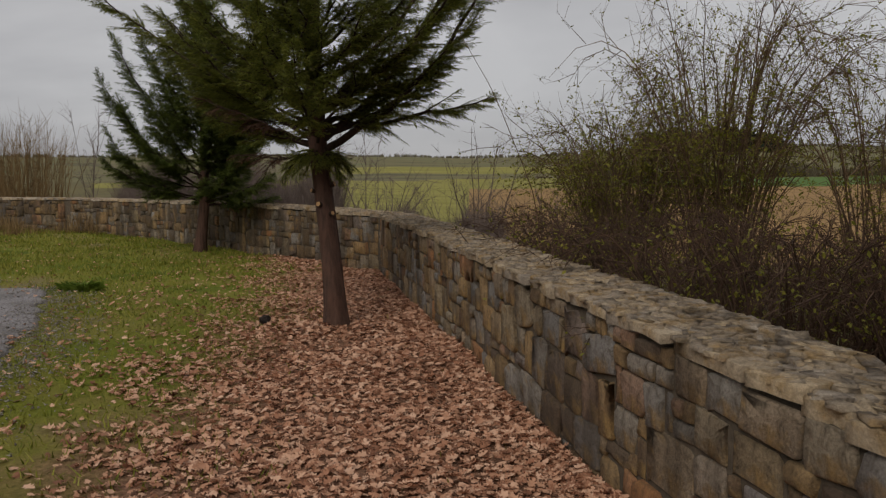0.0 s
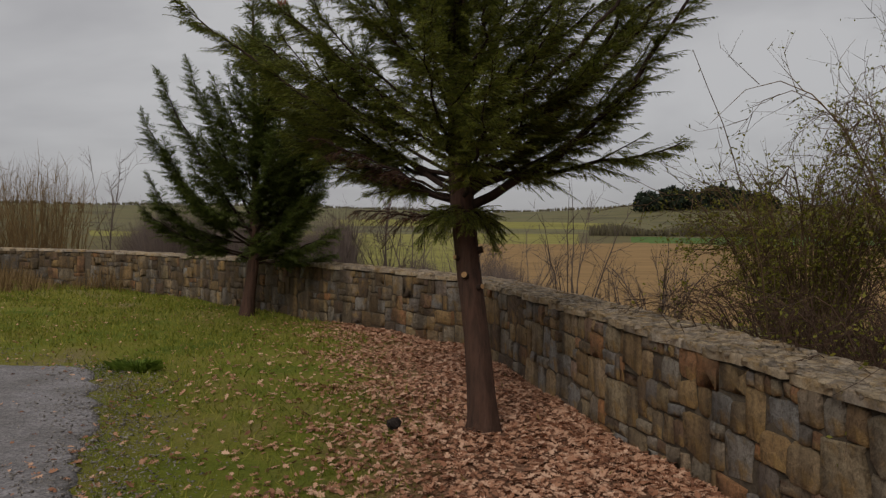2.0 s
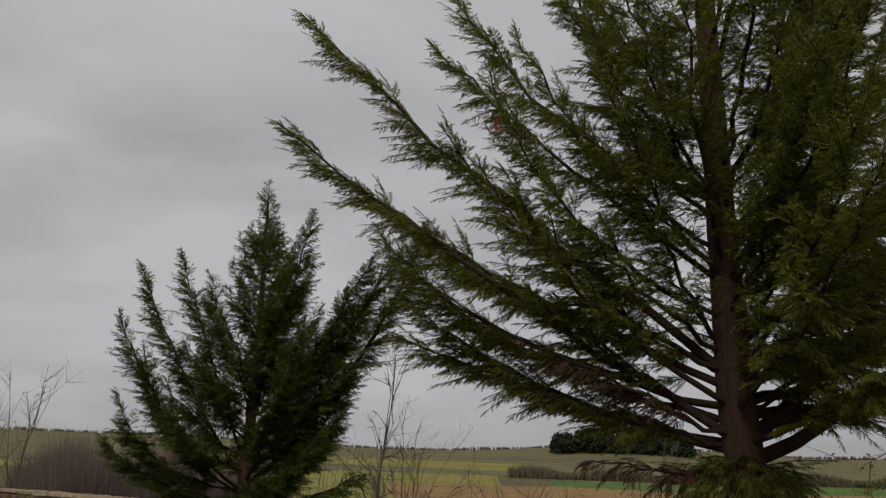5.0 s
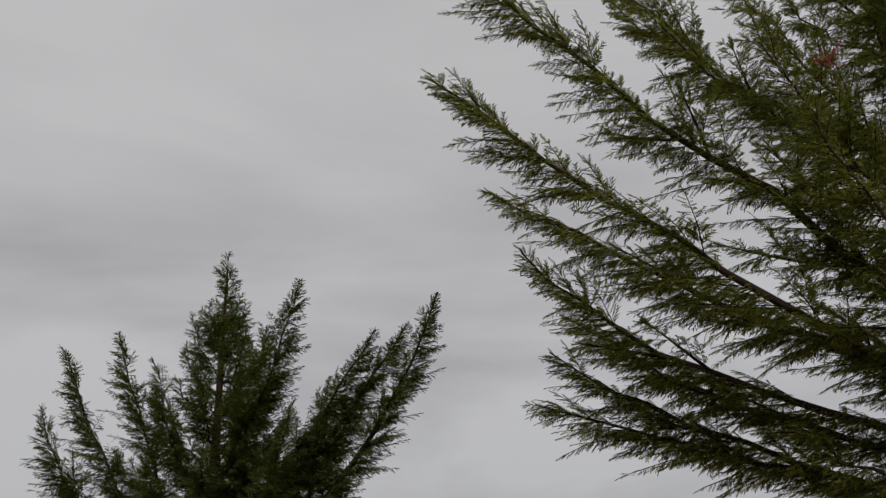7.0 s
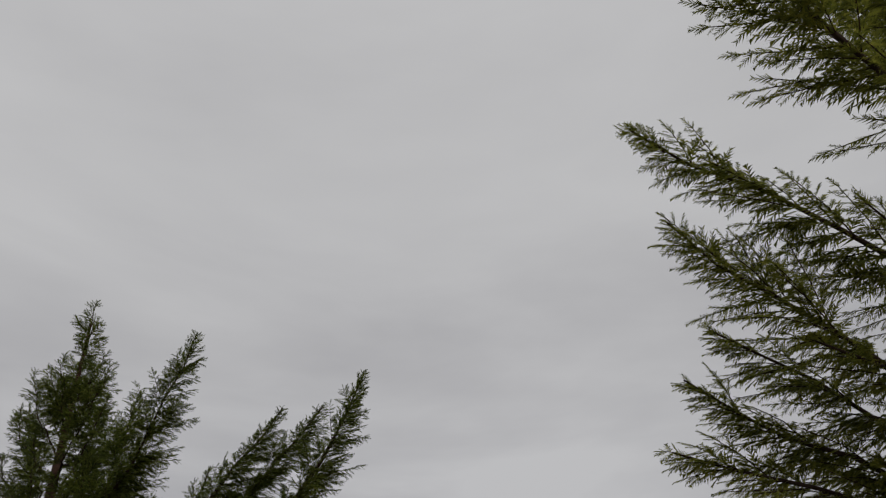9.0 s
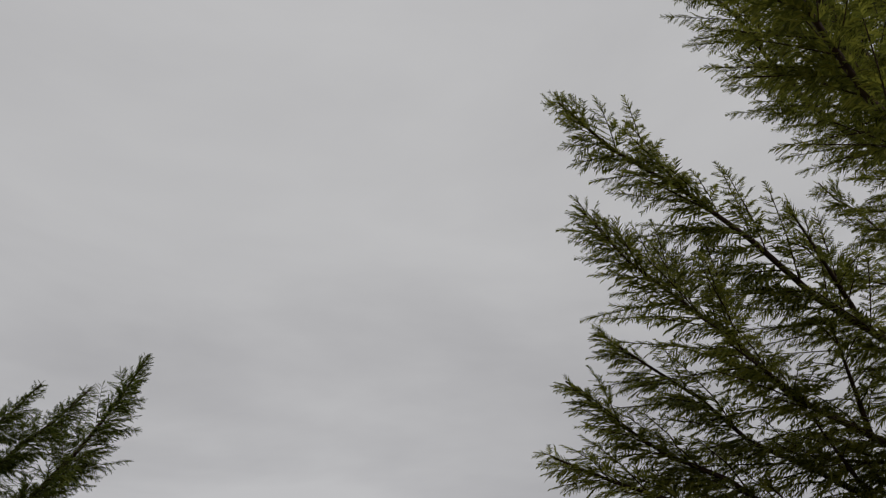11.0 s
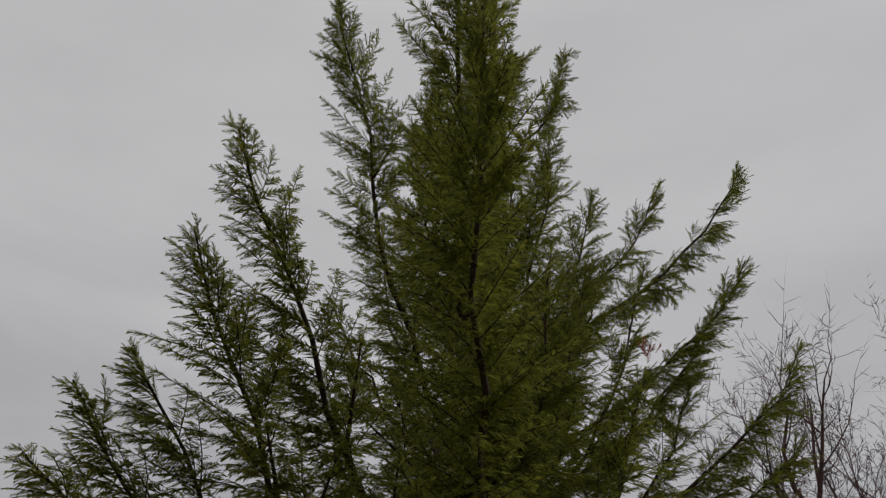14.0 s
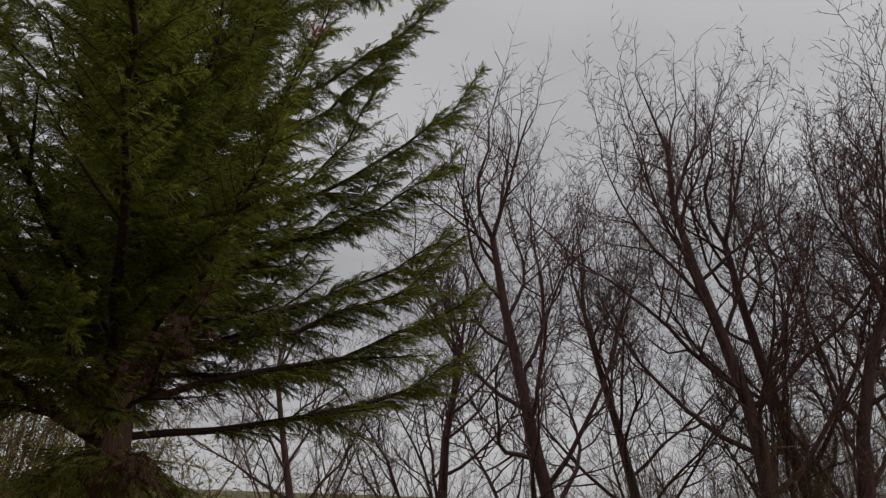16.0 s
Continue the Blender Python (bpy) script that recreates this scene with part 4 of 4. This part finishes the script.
def leaf_points():
    r = np.random.default_rng(19)
    x, y = r.uniform(-4.5, 3.0, 98000), r.uniform(2.2, 16.5, 98000)
    d = outside(x, y)
    e = x - litter_edge(y) + 0.25 * np.sin(3.1 * y) + 0.2 * np.sin(7 * y + 4 * x)
    keep = (d < -0.02) & (r.random(len(x)) < np.clip(0.5 + e / 1.5, 0.05, 1.0)) & (r.random(len(x)) < np.clip(1.15 - y / 26, 0.4, 1))
    a = np.stack([x, y], -1)[keep]
    # heaped along the foot of the wall
    s = r.uniform(ALONG[1], CORNER + 3.0, 5200)
    off = 0.02 + np.abs(r.normal(0, 0.22, len(s)))
    q = np.array([on_wall(k)[0] for k in s]) - np.array([on_wall(k)[2] for k in s]) * off[:, None]
    # thinner behind the start of the path
    x, y = r.uniform(-2.2, 4.0, 26000), r.uniform(-7.0, 2.25, 26000)
    keep = (outside(x, y) < -0.02) & (r.random(len(x)) < np.clip(0.5 + (x - litter_edge(y)) / 1.5, 0.05, 1.0))
    return np.concatenate([a, q, np.stack([x, y], -1)[keep]])


scatter_leaves("fallen_leaves", "carpet of dry brown oak leaves along the wall", leaf_points(), 0.066, M_LITTER, 20)
r_ = np.random.default_rng(29)
far_pts = np.stack([r_.uniform(-14, -1.6, 2800), r_.uniform(2, 20, 2800)], -1)
far_pts = far_pts[(outside(far_pts[:, 0], far_pts[:, 1]) < -0.05)]
scatter_leaves("fallen_leaves", "scattered pale dry leaves in the grass", far_pts, 0.05, M_LITTER, 30, 0.012)


def on_asphalt(x, y):
    e = np.interp(y, [-6, 0, 4, 6, 7.2, 8.5, 10.3, 11.42], [-4.2, -3.5, -3.3, -3.5, -3.85, -4.3, -5.0, -5.8])
    return (x < e) & (y < 11.45)


def build_grass():
    r = np.random.default_rng(41)
    n = 200000
    x, y = r.uniform(-18, 0.5, n), r.uniform(-6.0, 24.0, n)
    d = outside(x, y)
    e = x - litter_edge(y) + 0.3 * np.sin(2.3 * y + 1)
    pat = 0.5 + 0.5 * np.sin(1.1 * x + 0.7 * y) * np.sin(0.9 * y - 0.8 * x + 1) + 0.25 * np.sin(3.7 * x) * np.sin(3.1 * y)
    keep = (d < -0.1) & ~on_asphalt(x - 0.12, y) & (r.random(n) < np.clip(0.75 - e / 1.0, 0.02, 1)) & (r.random(n) < np.clip(0.25 + pat, 0.12, 1))
    x, y = x[keep], y[keep]
    n = len(x)
    z = height(x, y)
    a, h = r.uniform(0, 6.28, n), r.uniform(0.02, 0.065, n) * (1 + 0.03 * np.maximum(y, 0))
    w = r.uniform(0.003, 0.006, n) * (1 + 0.08 * np.maximum(y, 0))
    lean = r.normal(0, 0.035, (n, 2))
    s = np.stack([np.cos(a) * w, np.sin(a) * w, 0 * a], -1)
    p = np.stack([x, y, z - 0.005], -1)
    tip = p + np.stack([lean[:, 0], lean[:, 1], h], -1)
    V = np.stack([p - s, p + s, tip], 1).reshape(-1, 3)
    tagged(new("grass", raw_mesh("grass", V, np.arange(3 * n).reshape(-1, 3), M_GRASS)), "short patchy yellow-green grass", "grass", kind="stuff")


build_grass()


def build_gravel():
    """Loose grit along the broken rim of the asphalt."""
    r = np.random.default_rng(47)
    n = 9000
    y = r.uniform(2.0, 12.2, n)
    x = np.interp(y, [0, 4, 6, 7.2, 8.5, 10.3, 11.1, 11.5, 12.2], [-3.5, -3.3, -3.5, -3.85, -4.3, -5.0, -5.5, -5.9, -6.2]) + r.normal(0.15, 0.32, n)
    late = y > 11.3
    x[late] -= r.uniform(0, 4, late.sum())
    c = np.stack([x, y, height(x, y) + 0.022], -1)
    q = c[:, None] + r.normal(0, 1, (n, 4, 3)) * r.uniform(0.004, 0.013, (n, 1, 1)) * np.array([1, 1, 0.6])
    f = np.array([(0, 1, 2), (0, 2, 3), (0, 3, 1), (1, 3, 2)])
    F = (f[None] + 4 * np.arange(n)[:, None, None]).reshape(-1, 3)
    tagged(new("gravel", raw_mesh("gravel", q.reshape(-1, 3), F, M_GRIT)), "grey grit and gravel at the asphalt edge", "gravel", kind="stuff")


M_GRIT = leaf_mat("grey_grit", [(0.1, (0.12, 0.10, 0.085)), (0.5, (0.25, 0.22, 0.19)), (0.95, (0.42, 0.38, 0.33))], 0.9, 0.0)
build_gravel()


def build_tuft():
    r = np.random.default_rng(43)
    n = 360
    a, rad = r.uniform(0, 6.28, n), 0.17 * np.sqrt(r.random(n))
    x, y = rad * np.cos(a) * 1.25, rad * np.sin(a) * 0.8
    out = np.stack([np.cos(a), np.sin(a), 0 * a], -1) * r.uniform(0.02, 0.14, (n, 1))
    w = np.stack([-np.sin(a), np.cos(a), 0 * a], -1) * 0.009
    p = np.stack([x, y, 0 * x - 0.02], -1)
    mid = p + out * 0.4 + np.stack([0 * a, 0 * a, r.uniform(0.04, 0.11, n)], -1)
    tip = mid + out * 0.9 + np.stack([0 * a, 0 * a, r.uniform(-0.02, 0.05, n)], -1)
    V = np.stack([p - w, p + w, mid + w * 0.8, tip, mid - w * 0.8], 1).reshape(-1, 3)
    ob = tagged(new("grass_tuft", raw_mesh("grass_tuft", V, np.arange(5 * n).reshape(-1, 5), M_CYPRESS_G)), "dense dark green tuft in the lawn", "plant")
    ob.location = (-4.95, 11.15, float(height(-4.95, 11.15)))


M_CYPRESS_G = leaf_mat("lush_grass", [(0.1, (0.09, 0.15, 0.02)), (0.6, (0.2, 0.28, 0.04)), (1.0, (0.32, 0.4, 0.08))], 0.6, 0.4)
build_tuft()


def build_clod():
    bm = bmesh.new()
    bmesh.ops.create_icosphere(bm, subdivisions=3, radius=0.062)
    for v in bm.verts:
        v.co *= 1 + 0.35 * noise.noise(v.co * 30)
        v.co.z *= 0.8
    me = bpy.data.meshes.new("clod")
    bm.to_mesh(me)
    me.materials.append(simple("dark_soil", [(0.3, (0.012, 0.009, 0.008)), (0.7, (0.04, 0.03, 0.025))], 40, 0.95, 0.8, 0.01))
    ob = tagged(new("clod", me), "small dark clod of earth among the leaves", "clod")
    ob.location = (-1.9, 8.86, float(height(-1.9, 8.86)) + 0.06)


build_clod()

# ---------------------------------------------------------------- stone wall: core, then its stones
wall = tagged(new("wall"), "low rubble-stone boundary wall with slab coping", "wall", kind="structure")
THICK = 0.52


def build_core():
    """Mortar core behind the stones, the whole length of the wall."""
    S = np.arange(0, ALONG[-1], 0.4)
    V = []
    for s in S:
        p, d, nrm = on_wall(s)
        zt, zb = wall_top(s) - 0.07, float(height(*p)) - 0.5
        a, b = p + nrm * 0.016, p + nrm * THICK
        V += [(*a, zb), (*a, zt), (*b, zt), (*b, zb - 0.6)]
    V = np.array(V)
    F = []
    for i in range(len(S) - 1):
        for k in range(4):
            a, b = 4 * i + k, 4 * i + (k + 1) % 4
            F.append((a, b, b + 4, a + 4))
    F += [(3, 2, 1, 0), (len(V) - 4, len(V) - 3, len(V) - 2, len(V) - 1)]
    piece("core", raw_mesh("core", V, F, M_MORTAR), wall, "rough lime mortar core")


build_core()


def stone_shape(r, w, h, deep, bulge, chip=0.16):
    """One dressed-by-hand stone: eight-cornered outline, chamfered edge, swelling face. x along, z up, -y to the yard."""
    m = min(w, h)
    c = chip * m
    o = np.array([(-w / 2 + c, -h / 2), (w / 2 - c, -h / 2), (w / 2, -h / 2 + c), (w / 2, h / 2 - c), (w / 2 - c, h / 2), (-w / 2 + c, h / 2), (-w / 2, h / 2 - c), (-w / 2, -h / 2 + c)])
    o = o + r.normal(0, 0.06 * m, (8, 2))
    back = np.stack([o[:, 0], np.full(8, deep), o[:, 1]], -1)
    rim = np.stack([o[:, 0], np.full(8, 0.007), o[:, 1]], -1)
    face = np.stack([o[:, 0] * (1 - 0.011 / w * 2), r.normal(-0.003, 0.004, 8), o[:, 1] * (1 - 0.011 / h * 2)], -1)
    mid = np.array([[r.normal(0, 0.1 * w), -bulge, r.normal(0, 0.1 * h)]])
    V = np.concatenate([back, rim, face, mid])
    F = []
    for i in range(8):
        j = (i + 1) % 8
        F += [(i, j, 8 + j), (i, 8 + j, 8 + i), (8 + i, 8 + j, 16 + j), (8 + i, 16 + j, 16 + i), (16 + i, 16 + j, 24)]
    return V, np.array(F)


def lay_out(s0, s1, cell, r):
    """Random rubble: rectangles of cells packed over the wall's face. Yields middle s, middle height share, width, rows."""
    rows = 9
    cols = int((s1 - s0) / cell)
    full = np.zeros((cols, rows), bool)
    sizes = [(3, 2), (2, 2), (2, 3), (3, 3), (4, 3), (4, 2), (3, 4), (2, 4), (5, 3), (1, 2), (2, 1), (1, 1), (3, 1)]
    wt = np.array([16, 12, 12, 14, 9, 8, 7, 6, 4, 5, 4, 3, 3], float)
    wt /= wt.sum()
    for i in range(cols):
        for j in range(rows):
            if full[i, j]:
                continue
            for k in list(r.choice(len(sizes), 7, p=wt)) + [11]:
                a, b = sizes[k]
                if i + a <= cols and j + b <= rows and not full[i:i + a, j:j + b].any():
                    full[i:i + a, j:j + b] = True
                    yield s0 + (i + a / 2) * cell, j, a * cell, b
                    break


def stone_pose(s, zc, lean=0.0):
    p, d, nrm = on_wall(s)
    return Matrix(((d[0], nrm[0], 0, p[0]), (d[1], nrm[1], 0, p[1]), (0, 0, 1, zc), (0, 0, 0, 1)))


def gather_far(store, V, F, m):
    V = np.asarray(V) @ np.array(m.to_3x3()).T + np.array(m.translation)
    store[0].append(V)
    store[1].append(F + store[2])
    store[2] += len(V)


def build_face():
    r = np.random.default_rng(101)
    far = [[], [], 0]
    near_a, near_b, cell = ALONG[1] + 2.3, CORNER + 1.0, 0.088
    for a, b in ((0.3, CORNER), (CORNER, ALONG[-1] - 0.3)):
        for s, j, w, rows in lay_out(a, b, cell, r):
            p = on_wall(s)[0]
            zb, zt = float(height(*p)) - 0.06, wall_top(s) - 0.065
            step = (zt - zb) / 9
            h = rows * step
            V, F = stone_shape(r, w - r.uniform(0.006, 0.02), h - r.uniform(0.006, 0.018), 0.11, r.uniform(-0.004, 0.010), r.uniform(0.05, 0.2))
            m = stone_pose(s, zb + (j + rows / 2) * step) @ pose(0, r.uniform(-0.016, 0.012), 0, r.normal(0, 1.5), r.normal(0, 1.8), r.normal(0, 2.0))
            if near_a < s < near_b and build_face.made < 300:
                build_face.made += 1
                ob = piece("stone", raw_mesh("stone", V, F, M_STONE), wall)
                ob.matrix_basis = m
            else:
                gather_far(far, V, F, m)
    ob = piece("rubble", raw_mesh("rubble", np.concatenate(far[0]), np.concatenate(far[1]), M_STONE_FAR), wall, "weathered tan and grey rubble stones")
    tagged(ob, kind="stuff")


build_face.made = 0
build_face()


def slab_shape(r, ln, wd, th):
    """A thin split slab with broken edges."""
    k = 12
    u = np.linspace(0, 1, 4)[:-1]
    o = np.concatenate([np.stack([-ln / 2 + u * ln, 0 * u - wd / 2], -1), np.stack([0 * u + ln / 2, -wd / 2 + u * wd], -1),
                        np.stack([ln / 2 - u * ln, 0 * u + wd / 2], -1), np.stack([0 * u - ln / 2, wd / 2 - u * wd], -1)])
    o = o + r.normal(0, 0.045 * min(ln, wd), o.shape)
    low = np.stack([o[:, 0], o[:, 1], np.full(k, -th)], -1)
    top = np.stack([o[:, 0] * 1.0, o[:, 1] * 1.0, r.normal(-0.005, 0.003, k)], -1)
    inn = np.stack([o[:, 0] * 0.95, o[:, 1] * 0.93, r.normal(0.0, 0.003, k)], -1)
    V = np.concatenate([low, top, inn, [[0, 0, r.normal(0, 0.005)]]])
    F = []
    for i in range(k):
        j = (i + 1) % k
        F += [(i, j, k + j), (i, k + j, k + i), (k + i, k + j, 2 * k + j), (k + i, 2 * k + j, 2 * k + i), (2 * k + i, 2 * k + j, 3 * k)]
    return V, np.array(F)


FLAKE = np.array([(4, 5, 6), (4, 6, 7), (0, 1, 5), (0, 5, 4), (1, 2, 6), (1, 6, 5), (2, 3, 7), (2, 7, 6), (3, 0, 4), (3, 4, 7)])


def build_coping():
    r = np.random.default_rng(202)
    far = [[], [], 0]
    made = 0
    for lo, hi, l0, l1 in ((-0.022, 0.15, 0.22, 0.6), (0.15, 0.3, 0.1, 0.34), (0.3, 0.44, 0.1, 0.3), (0.44, 0.58, 0.12, 0.36)):
        s = 0.3
        while s < ALONG[-1] - 0.5:
            ln = r.uniform(l0, l1)
            V, F = slab_shape(r, ln - 0.012, hi - lo + r.uniform(-0.02, 0.012), r.uniform(0.045, 0.07) if lo < 0 else 0.05)
            c = s + ln / 2
            m = stone_pose(c, wall_top(c) + r.normal(0, 0.006)) @ pose(0, (lo + hi) / 2 + r.normal(0, 0.008), 0, r.normal(0, 1.2), r.normal(0, 1.0), r.normal(0, 3))
            if ALONG[1] + 2.2 < c < CORNER + 1 and made < 300:
                made += 1
                ob = piece("coping_slab", raw_mesh("coping_slab", V, F, M_CAP), wall)
                ob.matrix_basis = m
            else:
                gather_far(far, V, F, m)
            s += ln
    # thin flakes split from the slabs, lying across the top
    for _ in range(5200):
        c = r.uniform(ALONG[1] + 1.5, CORNER + 9)
        V = np.array([(x, y, z) for z in (-0.02, 0) for x, y in ((-1, -1), (1, -1), (1, 1), (-1, 1))]) * np.array([r.uniform(0.02, 0.08), r.uniform(0.012, 0.035), 1])
        V = V * (1 + r.normal(0, 0.18, (8, 1)) * np.array([1, 1, 0.2]))
        F = FLAKE
        m = stone_pose(c, wall_top(c) + r.uniform(0.002, 0.016)) @ pose(0, r.uniform(0.0, 0.56), 0, r.normal(0, 4), r.normal(0, 4), r.normal(20, 25))
        gather_far(far, V, F, m)
    ob = piece("coping", raw_mesh("coping", np.concatenate(far[0]), np.concatenate(far[1]), M_CAP_FAR), wall, "split stone coping slabs")
    tagged(ob, kind="stuff")


build_coping()
